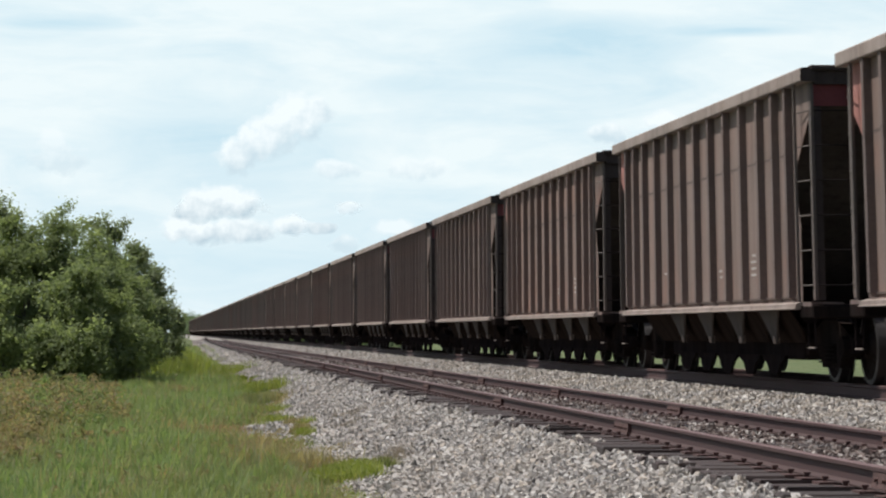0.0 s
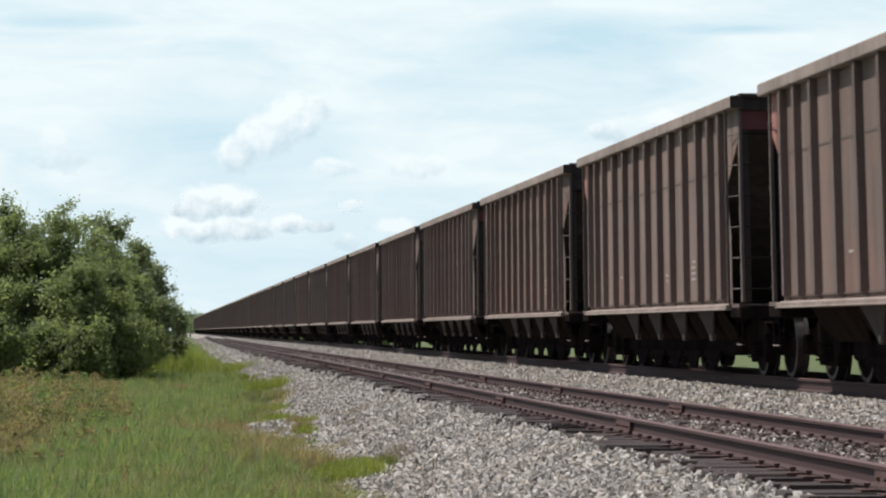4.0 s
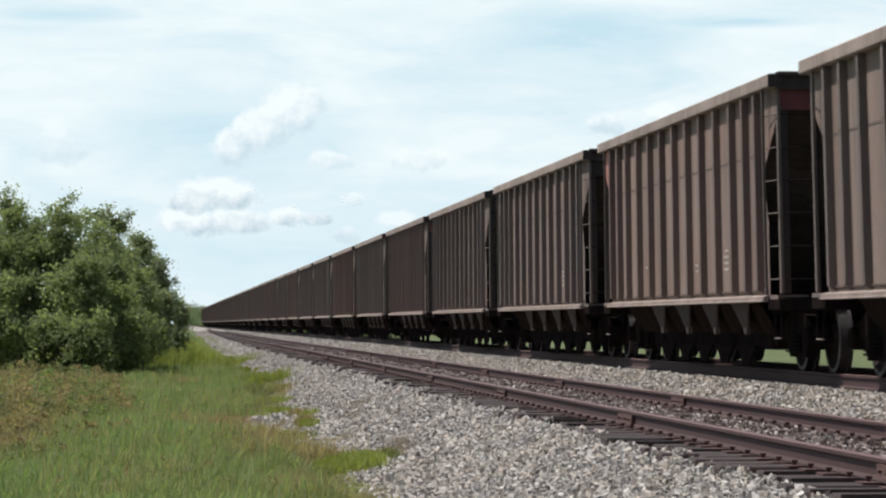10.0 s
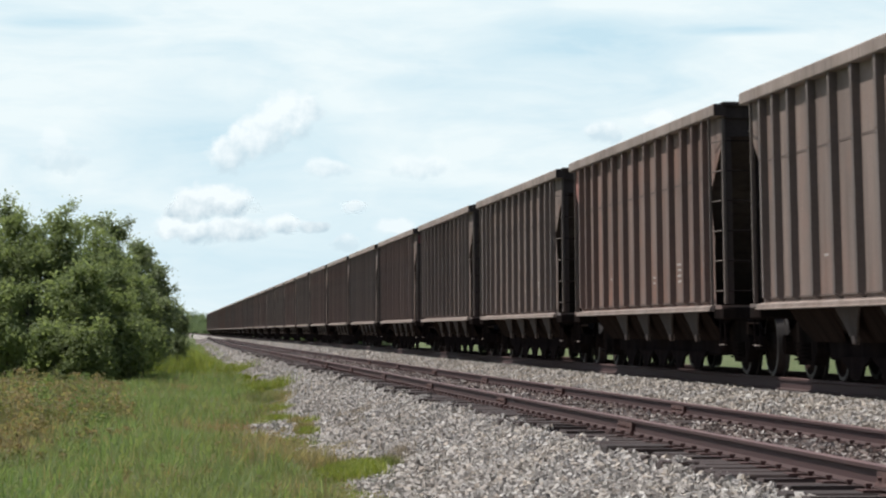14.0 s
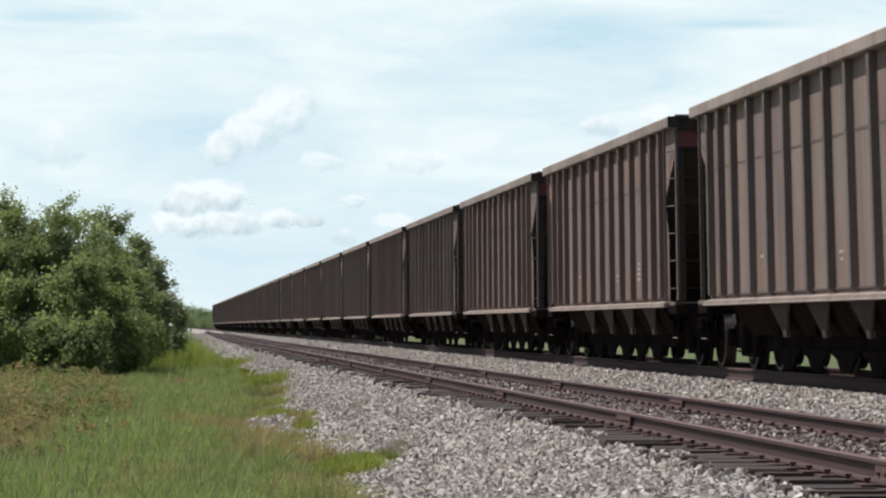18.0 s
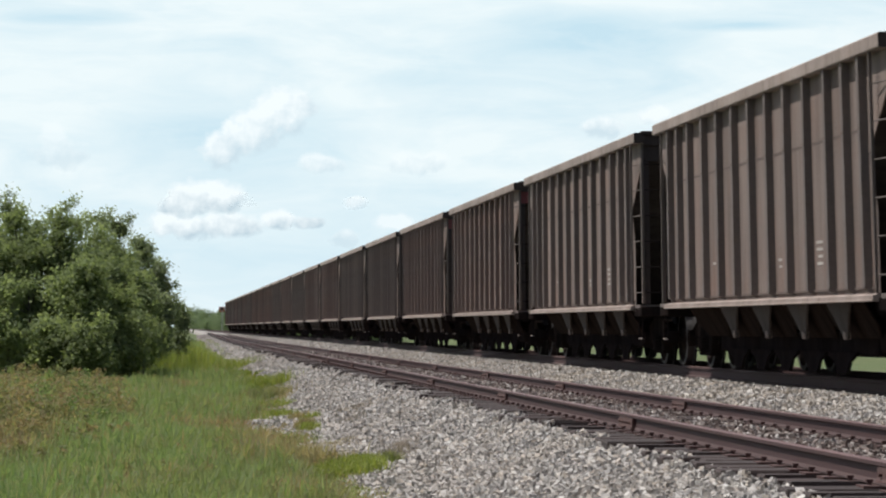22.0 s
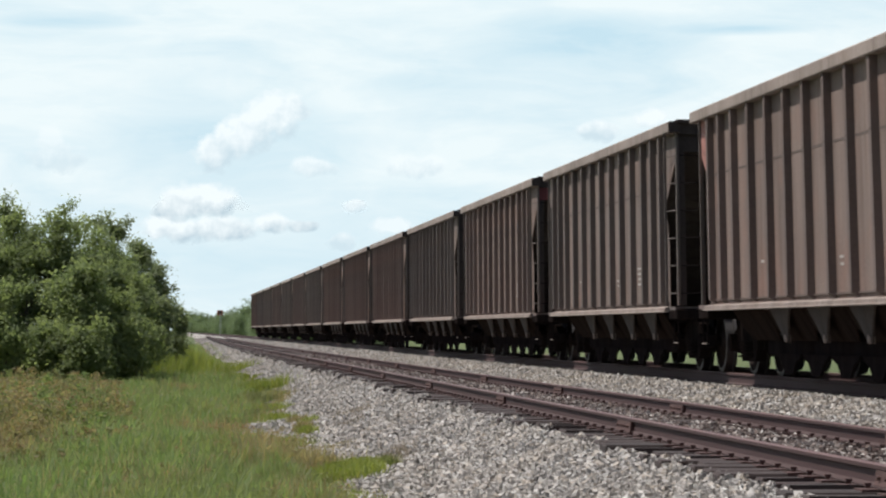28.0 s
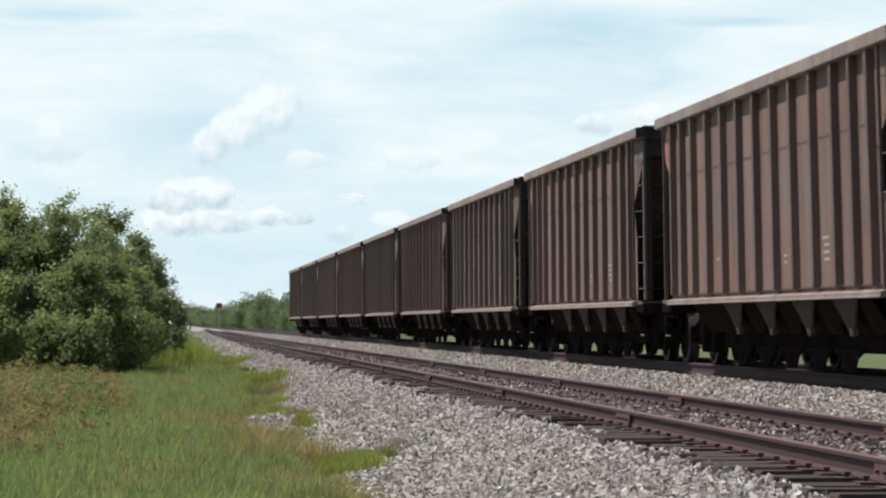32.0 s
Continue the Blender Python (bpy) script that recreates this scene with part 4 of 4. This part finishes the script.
# x, y, height, radius, lobes, lobe radius, clusters on a lobe
# the last two stand mostly out of view, added for the shadows they cast
for x, y, h, r, lobes, lobe_r, n in (
        (-4.3, 76.0, 3.15, 0.95, 12, 0.46, 62), (-5.3, 77.5, 3.3, 0.95, 11, 0.46, 56), (-2.35, 80.0, 3.75, 0.95, 14, 0.46, 62), (-1.45, 80.8, 3.0, 0.75, 11, 0.40, 56),
        (-3.05, 78.6, 2.0, 0.62, 8, 0.34, 46), (-2.1, 78.2, 1.75, 0.62, 8, 0.34, 46), (-1.2, 80.2, 1.55, 0.48, 7, 0.28, 40), (-0.72, 84.0, 2.1, 0.52, 7, 0.30, 40),
        (-4.25, 85.0, 5.3, 1.15, 15, 0.48, 58), (-3.35, 86.0, 5.4, 1.0, 14, 0.45, 58), (-2.55, 87.5, 5.25, 0.9, 13, 0.42, 54), (-1.75, 86.0, 4.2, 0.9, 13, 0.42, 54),
        (-0.98, 86.5, 3.35, 0.75, 11, 0.36, 50), (-2.05, 89.5, 4.85, 0.8, 12, 0.42, 54), (-1.3, 91.0, 4.1, 0.62, 10, 0.36, 46), (-5.6, 84.0, 4.9, 1.2, 14, 0.5, 54), (-6.9, 82.0, 4.7, 1.3, 14, 0.55, 50)):
    bush(SHRUB, x, y, h - 0.2, r, lobes, lobe_r, n, 0.105, LEAF)
for x, y, h, r, lobes, lobe_r, n in (
        (-4.85, 90.0, 5.55, 0.8, 12, 0.34, 40), (-5.6, 91.0, 5.7, 0.8, 12, 0.34, 40), (-2.3, 92.0, 5.35, 0.5, 8, 0.24, 26), (-1.55, 95.0, 5.2, 0.66, 14, 0.22, 20), (-0.85, 100.0, 4.75, 0.58, 13, 0.21, 20),
        (-0.24, 105.0, 4.0, 0.5, 11, 0.2, 20), (-0.7, 98.0, 3.2, 0.65, 11, 0.32, 44), (-0.22, 104.0, 2.9, 0.42, 9, 0.26, 40), (0.5, 112.0, 2.65, 0.36, 9, 0.19, 22), 
        (-1.5, 118.0, 3.7, 1.2, 14, 0.5, 44)):
    bush(OPEN if n < 30 else "dark broad-leaved shrub behind the thicket", x, y, h - 0.15, r, lobes, lobe_r, n, 0.11, DARK_LEAF, 0.35 if x > 0.3 else 1.1 if n < 30 else 0.2, 3)


def blades(name, xs, ys, zs, tall, wide, mat, bend=0.45):
    """Grass blades: a bent tapering strip of two quads each."""
    n = len(xs)
    base = np.stack([xs, ys, zs], -1)
    a = rng.uniform(0, math.tau, n)
    side = np.stack([np.cos(a), np.sin(a), np.zeros(n)], -1)
    way = np.stack([-np.sin(a), np.cos(a), np.zeros(n)], -1) * (rng.uniform(-bend, bend, n) * tall)[:, None]
    upv = np.zeros((n, 3))
    upv[:, 2] = tall
    w = (wide * rng.uniform(0.6, 1.3, n))[:, None] * side                # wide: one width, or one for each
    mid = base + upv * 0.55 + way * 0.3
    tip = base + upv + way
    v = np.stack([base - w, base + w, mid + w * 0.7, mid - w * 0.7, tip + w * 0.12, tip - w * 0.12], 1).reshape(-1, 3)
    i = 6 * np.arange(n)
    f = np.concatenate([np.stack([i, i + 1, i + 2, i + 3], -1), np.stack([i + 3, i + 2, i + 4, i + 5], -1)])
    return raw_mesh(name, v, f, mat)


def edge_x(y):
    """Where the grass gives way to the ballast."""
    at = np.interp(y, [20, 25, 27, 30, 33, 36, 38.5, 39.6, 42.5, 45, 47.5, 52, 60, 80, 120, 260], [1.8, 1.85, 1.75, 1.7, 1.72, 1.75, 1.8, 1.15, 1.05, 1.2, 1.95, 2.15, 2.42, 2.55, 2.65, 3.7])
    return at + 0.07 * np.sin(y * 0.83 + 2) + 0.06 * np.sin(y * 2.1)


def strip(n, y0, y1, inner=None):
    """Places over the strip of grass that lies along the track, thicker near by."""
    u = rng.uniform(0, 1, n)
    y = y0 * (y1 / y0) ** u
    x = rng.uniform(-0.075 * y - 1.0, edge_x(y) + 0.1)
    return x, y


def patchy(x, y, k):
    return np.sin(x * 1.7 + k) * np.sin(y * 0.23 + 2 * k) + 0.6 * np.sin(x * 3.9 - y * 0.6 + k)


def browning(x, y):
    """How far the grass is mixed with dry weeds: before the shrubs, along the stones, in drifts."""
    left = np.clip((-0.030 * y - 0.1 - x) / 0.5, 0, 1) * np.clip((y - 31) / 9, 0.12, 1)
    edge = np.clip((x - edge_x(y) + 1.15) / 0.7, 0, 1) * np.clip((62 - y) / 16, 0.25, 1)
    return np.clip(0.04 + 0.72 * left * 1.3 + 0.8 * edge + 0.3 * patchy(x * 1.3, y * 1.6, 2.0), 0, 1)


def tufts(x, y):
    """Uneven height of the grass, in tufts a hand's width to a pace across."""
    a = np.sin(5.1 * x + 1.3 * np.sin(1.9 * y)) * np.sin(1.7 * y + 1.6 * np.sin(2.7 * x))
    b = np.sin(13.0 * x - 2.1 * y) * np.sin(4.3 * y + 3.0 * np.sin(6.0 * x))
    return np.clip(0.5 + 0.42 * a + 0.34 * b, 0.05, 1.25)


x, y = strip(270000, 22, 260)
x2, y2 = strip(9000, 6, 22)
x, y = np.concatenate([x, x2]), np.concatenate([y, y2])
spill = rng.uniform(0, 1, len(x)) < 0.035                        # thin grass that strays out on the stones
x = np.where(spill, edge_x(y) + rng.uniform(0, 0.34, len(x)) ** 1.4, x)
dry = browning(x, y) > rng.uniform(0.05, 1.25, len(x))
tall = (0.05 + 0.14 * tufts(x, y)) * rng.uniform(0.45, 1.45, len(x)) * (1 + 0.004 * y) * np.where(spill, 0.6, 1.0)
tall *= np.clip((edge_x(y) - x) / 0.5, 0.45, 1.0)
z = np.maximum(lie(x, y), np.where(spill, bed(x, y), -9)) - 0.02
wide = 0.0045 + 0.00006 * y
g = new("grass", blades("grass", x[~dry], y[~dry], z[~dry], tall[~dry], wide[~dry], GRASS, 0.8))
tagged(g, "rough green grass along the foot of the ballast", "grass", kind="stuff")
g = new("dry_weeds", blades("dry_weeds", x[dry], y[dry], z[dry], tall[dry] * 1.15, wide[dry], DRY, 0.8))
tagged(g, "dry brown and reddish weeds among the grass", "weeds", kind="stuff")
x, y = strip(90000, 22, 230)
k = browning(x, y) > rng.uniform(0.1, 1.0, len(x))
lift = lie(x, y) + rng.uniform(0.0, 0.2, len(x)) * tufts(x, y)
g = new("dead_cover", leaves_mesh("dead_cover", np.stack([x, y, lift], -1)[k], 0.016 + 0.0005 * y[k], DRY, 0.25))
tagged(g, "low olive and brown weeds among the grass", "weeds", kind="stuff")
g = new("ground_cover", leaves_mesh("ground_cover", np.stack([x, y, lift], -1)[~k], 0.016 + 0.0005 * y[~k], GRASS, 0.25))
tagged(g, "low leafy weeds and clover among the grass", "weeds", kind="stuff")


# long grass round the feet of the farther shrubs
x, y = rng.uniform(-1.2, 2.3, 16000), 92 * 2.6 ** rng.uniform(0, 1, 16000)
x = x + 0.004 * (y - 92)
g = new("long_grass", blades("long_grass", x, y, lie(x, y) - 0.02, rng.uniform(0.25, 0.7, len(x)) * np.clip((2.6 - x) / 1.2, 0.35, 1), 0.009, YELLOW, 0.5))
tagged(g, "long yellow-green grass round the feet of the shrubs", "grass", kind="stuff")


def weed_plants(name, spots, tall, per, leaf, mat, label):
    """Leafy upright weeds: leaves set round bent stems."""
    pts = []
    for x, y in spots:
        h = tall * rng.uniform(0.55, 1.25)
        lean = rng.normal(size=2) * 0.18
        u = rng.uniform(0.05, 1, per) ** 0.8
        r = 0.36 * tall * (1.25 - u)
        p = rng.normal(size=(per, 2)) * r[:, None] + lean[None] * u[:, None] * h
        z = float(lie(np.array(x), np.array(y)))
        pts.append(np.stack([x + p[:, 0], y + p[:, 1], z + u * h], -1))
    return tagged(new(name, leaves_mesh(name, np.concatenate(pts), leaf, mat, 0.2)), label, "weeds", kind="stuff")


def spots_in(n, x0, x1, y0, y1, k, cut):
    x, y = rng.uniform(x0, x1, n), rng.uniform(y0, y1, n)
    ok = patchy(x, y, k) > cut
    return list(zip(x[ok], y[ok]))


def thinning(spots):
    """Keeps fewer of the spots towards the track."""
    return [(x, y) for x, y in spots if rng.uniform() < min(1.0, max(0.0, (-0.035 * y + 1.3 - x) / 2.3))]


# tall weeds before the shrubs
weed_plants("tall_weeds", thinning(spots_in(560, -4.4, 0.2, 40, 66, 1.1, -0.3)), 0.58, 140, 0.055, DRY, "tall reddish-brown weeds before the shrubs")
weed_plants("brown_weeds", spots_in(420, -3.4, -0.5, 30, 54, 1.7, 0.0), 0.2, 80, 0.045, DRY, "brownish weeds in the grass")
weed_plants("leafy_weeds", thinning(spots_in(420, -4.4, -0.2, 42, 66, 2.7, 0.0)), 0.5, 150, 0.055, GRASS, "tall leafy green weeds before the shrubs")
weed_plants("low_weeds", spots_in(420, -3.0, 1.9, 24, 60, 0.4, 0.35), 0.17, 60, 0.03, DRY, "low brownish weeds in the grass")
y = 60 * 4.5 ** rng.uniform(0, 1, 420)
weed_plants("edge_weeds", list(zip(edge_x(y) - rng.uniform(-0.15, 0.7, 420), y)), 0.13, 50, 0.07, YELLOW, "yellow-green weeds along the edge of the ballast")


def weed(x, y, r, tall, n, mat, label):
    px, py = rng.normal(size=n) * r + x, rng.normal(size=n) * r * 2.2 + y
    pz = np.maximum(lie(px, py), bed(px, py)) - 0.02
    t = tall * rng.uniform(0.4, 1.2, n)
    ob = new("weed_clump", blades("weed_clump", px, py, pz, t, 0.007, mat, 0.6))
    return tagged(ob, label, "weeds", "weeds at the ballast's edge", "stuff")


YG, DB, RW, GW = "yellow-green weeds at the ballast's edge", "dead brown weeds on the ballast", "rust-coloured weeds in the grass", "dead grey weeds on the stones"
for x0, y0, r, t, n, m in ((1.95, 29.3, 0.13, 0.13, 5200, YELLOW), (2.1, 30.2, 0.10, 0.12, 2400, YELLOW), (2.36, 30.2, 0.06, 0.14, 500, DRY), (2.12, 35, 0.12, 0.08, 400, DRY),
                           (2.05, 41, 0.06, 0.15, 700, YELLOW), (2.08, 42.5, 0.06, 0.16, 500, DRY), (1.8, 47, 0.15, 0.12, 1400, YELLOW), (1.9, 52, 0.2, 0.14, 1600, YELLOW), (1.0, 43.6, 0.22, 0.12, 500, RUSTY),
                           (1.15, 29.8, 0.22, 0.1, 550, RUSTY), (-1.6, 42, 0.5, 0.12, 900, RUSTY), (-3.2, 70, 0.8, 0.25, 1100, RUSTY), (-0.9, 33, 0.35, 0.1, 500, RUSTY), (-2.4, 52, 0.6, 0.16, 1000, RUSTY), (1.75, 28.6, 0.13, 0.13, 2600, YELLOW), (2.35, 66, 0.25, 0.3, 1600, YELLOW), (2.0, 58, 0.25, 0.28, 1400, DRY),
                           (2.3, 95, 0.3, 0.35, 1200, YELLOW), (0.3, 70, 0.3, 0.22, 900, DRY), (1.5, 31, 0.2, 0.2, 1200, DRY),
                           (2.86, 43, 0.16, 0.09, 420, GREYWEED), (2.7, 41, 0.1, 0.08, 240, GREYWEED), (2.52, 30.8, 0.1, 0.1, 420, GREYWEED), (2.2, 43.5, 0.07, 0.15, 420, YELLOW), (2.1, 45.2, 0.07, 0.14, 380, DRY)):
    weed(x0, y0, r, t, n, m, YG if m is YELLOW else RW if m is RUSTY else GW if m is GREYWEED else DB)

for k in range(26):
    y0 = 25 + 2.3 * k + float(rng.uniform(-0.8, 0.8))
    weed(float(edge_x(np.array(y0))) + float(rng.uniform(-0.35, 0.12)), y0, 0.1, float(rng.uniform(0.06, 0.12)), 420, DRY if k % 3 else YELLOW, DB if k % 3 else YG)

# ---- crushed stone lying on the bed ----
CHIP = np.array([(x, y, z) for x in (-1, 1) for y in (-1, 1) for z in (-1, 1)], float) * 0.72
CHIP_FACES = np.array(((0, 1, 3, 2), (4, 6, 7, 5), (0, 4, 5, 1), (2, 3, 7, 6), (0, 2, 6, 4), (1, 5, 7, 3)))


def stones(name, x, y, z, size, mat):
    n = len(x)
    k = len(CHIP)
    v = (CHIP[None] + rng.uniform(-0.34, 0.34, (n, k, 3))) * (size[:, None, None] * rng.uniform(0.55, 1.2, (n, 1, 3)))
    tilt = rng.normal(size=(n, 2)) * 0.35
    v[..., 2] += v[..., 0] * tilt[:, None, 0] + v[..., 1] * tilt[:, None, 1]
    a = rng.uniform(0, math.tau, n)
    ca, sa = np.cos(a)[:, None], np.sin(a)[:, None]
    vx = v[..., 0] * ca - v[..., 1] * sa
    vy = v[..., 0] * sa + v[..., 1] * ca
    v = np.stack([vx + x[:, None], vy + y[:, None], v[..., 2] + z[:, None]], -1).reshape(-1, 3)
    f = (CHIP_FACES[None] + k * np.arange(n)[:, None, None]).reshape(-1, 4)
    return raw_mesh(name, v, f, mat)


def scatter(n, x0, x1, y0, y1):
    u = rng.uniform(0, 1, n)
    y = y0 * (y1 / y0) ** u
    x = rng.uniform(x0, x1, n)
    return x, y


for nm, n, x0, x1, y0, y1, s in (("shoulder_stones", 80000, 1.9, 3.68, 15, 110, 0.0225), ("far_stones", 30000, 2.1, 8.2, 95, 330, 0.036), ("crib_stones", 22000, 3.9, 6.2, 16, 110, 0.021), ("tie_end_stones", 6000, 3.56, 3.95, 16, 70, 0.019),
                                 ("middle_stones", 36000, 6.1, 8.1, 24, 120, 0.021)):
    x, y = scatter(n, x0, x1, y0, y1)
    k = bed(x, y) > lie(x, y) - 0.03
    if nm == "far_stones":                                      # leave the tracks free
        c = 4.96 + 4.29 * np.clip((y - 130) / 520, 0, 1) ** 2 * (3 - 2 * np.clip((y - 130) / 520, 0, 1))
        k &= (np.abs(x - c) > 1.25) & (x < 8.0)
    if nm == "tie_end_stones":                                  # they lie in heaps over some of the tie ends
        k &= np.sin(y * 1.9 + np.sin(y * 0.7)) + 0.6 * np.sin(y * 5.3) > (x - 3.62) * 6 + 0.35
    x, y = x[k], y[k]
    ob = new(nm, stones(nm, x, y, bed(x, y) + (0.035 if nm == "tie_end_stones" else 0.0) + rng.uniform(-0.012, 0.02, len(x)), s * rng.uniform(0.6, 1.35, len(x)), CRIB if nm == "crib_stones" else WARM_STONE if nm == "middle_stones" else STONE))
    tagged(ob, "loose pieces of pale grey crushed limestone", "ballast stones", kind="stuff")
x, y = scatter(20000, 1.0, 2.5, 21, 58)
k = x > edge_x(y) - 0.1 * rng.uniform(0, 1, len(x))
x, y = x[k], y[k]
ob = new("stray_stones", stones("stray_stones", x, y, np.maximum(lie(x, y), bed(x, y)) + 0.01, 0.026 * rng.uniform(0.6, 1.3, len(x)), STONE))
tagged(ob, "pale stones strayed into the grass", "ballast stones", kind="stuff")

# ---- far trees ----
FARTREE = "full green tree in a far row across the tracks"
fars = [tree("tree", FARTREE, 40 + 12 * i, -300, -0.8, 9.5, 4.0, 150, 26, 0.5, HAZY_FAR_LEAF, 0.02, 1.1, 1, "far row of trees") for i in range(4)]
used = set()
spot = random.Random(11)
s = 300.0
while s < 2400:
    for lane in range(2):
        k = spot.randrange(4)
        sc = (6.9 + (s - 392) * 0.0064 + 2.2 * math.exp(-((s - 610) / 28) ** 2)) / 9.5 * spot.uniform(0.72, 1.12)
        m = pose(17.5 + lane * 6 + spot.uniform(-1.5, 1.5), s + spot.uniform(-6, 6), -0.8, 0, 0, spot.uniform(0, 360)) @ Matrix.Diagonal((sc, sc, sc * spot.uniform(0.9, 1.1), 1))
        if k not in used:
            used.add(k)
            fars[k].matrix_basis = m
        else:
            copy_thing(fars[k], m)
    s *= 1.027
for i in range(14):
    sc = spot.uniform(0.8, 1.2)
    copy_thing(fars[i % 4], pose(-30 + spot.uniform(-8, 22), 900 + i * 90, -0.8, 0, 0, spot.uniform(0, 360)) @ Matrix.Diagonal((sc, sc, sc, 1)))

# ---- signal beside the main line ----
signal = tagged(new("track_signal"), "dark-headed railway signal on a mast before an orange panel", "railway signal")
signal.matrix_basis = pose(12.6, 640, -0.6)
part("mast", tube(bmesh.new(), (0, 0, 0), (0, 0, 5.6), 0.055, 8), ALU, signal)
part("base", boxed(-0.3, 0.3, -0.3, 0.3, -0.3, 0.25, bevel=0.03), ALU, signal)
part("head", tube(bmesh.new(), (0, -0.12, 5.5), (0, -0.2, 5.5), 0.3, 20), DARK_METAL, signal)
part("hood", tube(bmesh.new(), (0, -0.2, 5.5), (0, -0.55, 5.5), 0.16, 12), DARK_METAL, signal)
part("panel", boxed(-0.65, 0.65, 0.1, 0.16, 4.75, 5.95, bevel=0.02), ORANGE, signal, "weathered orange panel")
part("ladder", boxed(0.2, 0.26, 0.15, 0.6, 0.2, 5.0), ALU, signal)


# ---- what moves ----
# how far the train runs ahead of its even pace, in metres, at seconds
SURGE = ((0.0, 0.12), (1.0, 0.03), (2.0, -0.03), (3.0, -0.04), (6.0, 0.0), (10.0, 0.19), (14.0, 0.29), (18.0, 0.28), (25.0, 0.15), (31.0, 0.0), (32.0, -0.03))


def travelled(t):
    ahead = float(np.interp(t, [a for a, _ in SURGE], [b for _, b in SURGE]))
    return 0.25 + ahead + CAR_L * (1.1828 * t + 0.0004 * t * t)


def motions():
    times = [0, 2, 4, 6, 8, 10, 12, 14, 16, 18, 20, 22, 24, 26, 28, 30, 32]
    for car, y0 in cars:
        walk(car, [(t, pose(MAIN_X, y0 - travelled(t), MAIN_Z)) for t in times])
    # the wheels roll while their car passes near by
    r = 0.457
    for car, y0 in cars:
        frames = [n / FPS for n in range(0, 32 * FPS + 1) if 20 < y0 - travelled(n / FPS) < 75]
        if not frames:
            continue
        for truck in car.children:
            if not truck.name.startswith("truck"):
                continue
            for ob in truck.children:
                if ob.name.startswith("wheelset"):
                    at = ob.matrix_basis.copy()
                    way = 1 if truck.matrix_basis[1][1] > 0 else -1
                    a0 = travelled(frames[0])
                    rows = [(t, at @ pose(0, 0, 0, way * math.degrees((travelled(t) - a0) / r))) for t in frames]
                    if frames[0] > 0:
                        rows.insert(0, (0, at))
                    if frames[-1] < 32:
                        rows.append((32, rows[-1][1]))
                    walk(ob, rows)
    for ob, drift in CLOUDS:
        a = ob.matrix_basis.copy()
        walk(ob, [(t, Matrix.Translation((drift * t / 32, 0, 0)) @ a) for t in (0, 16, 32)])


motions()
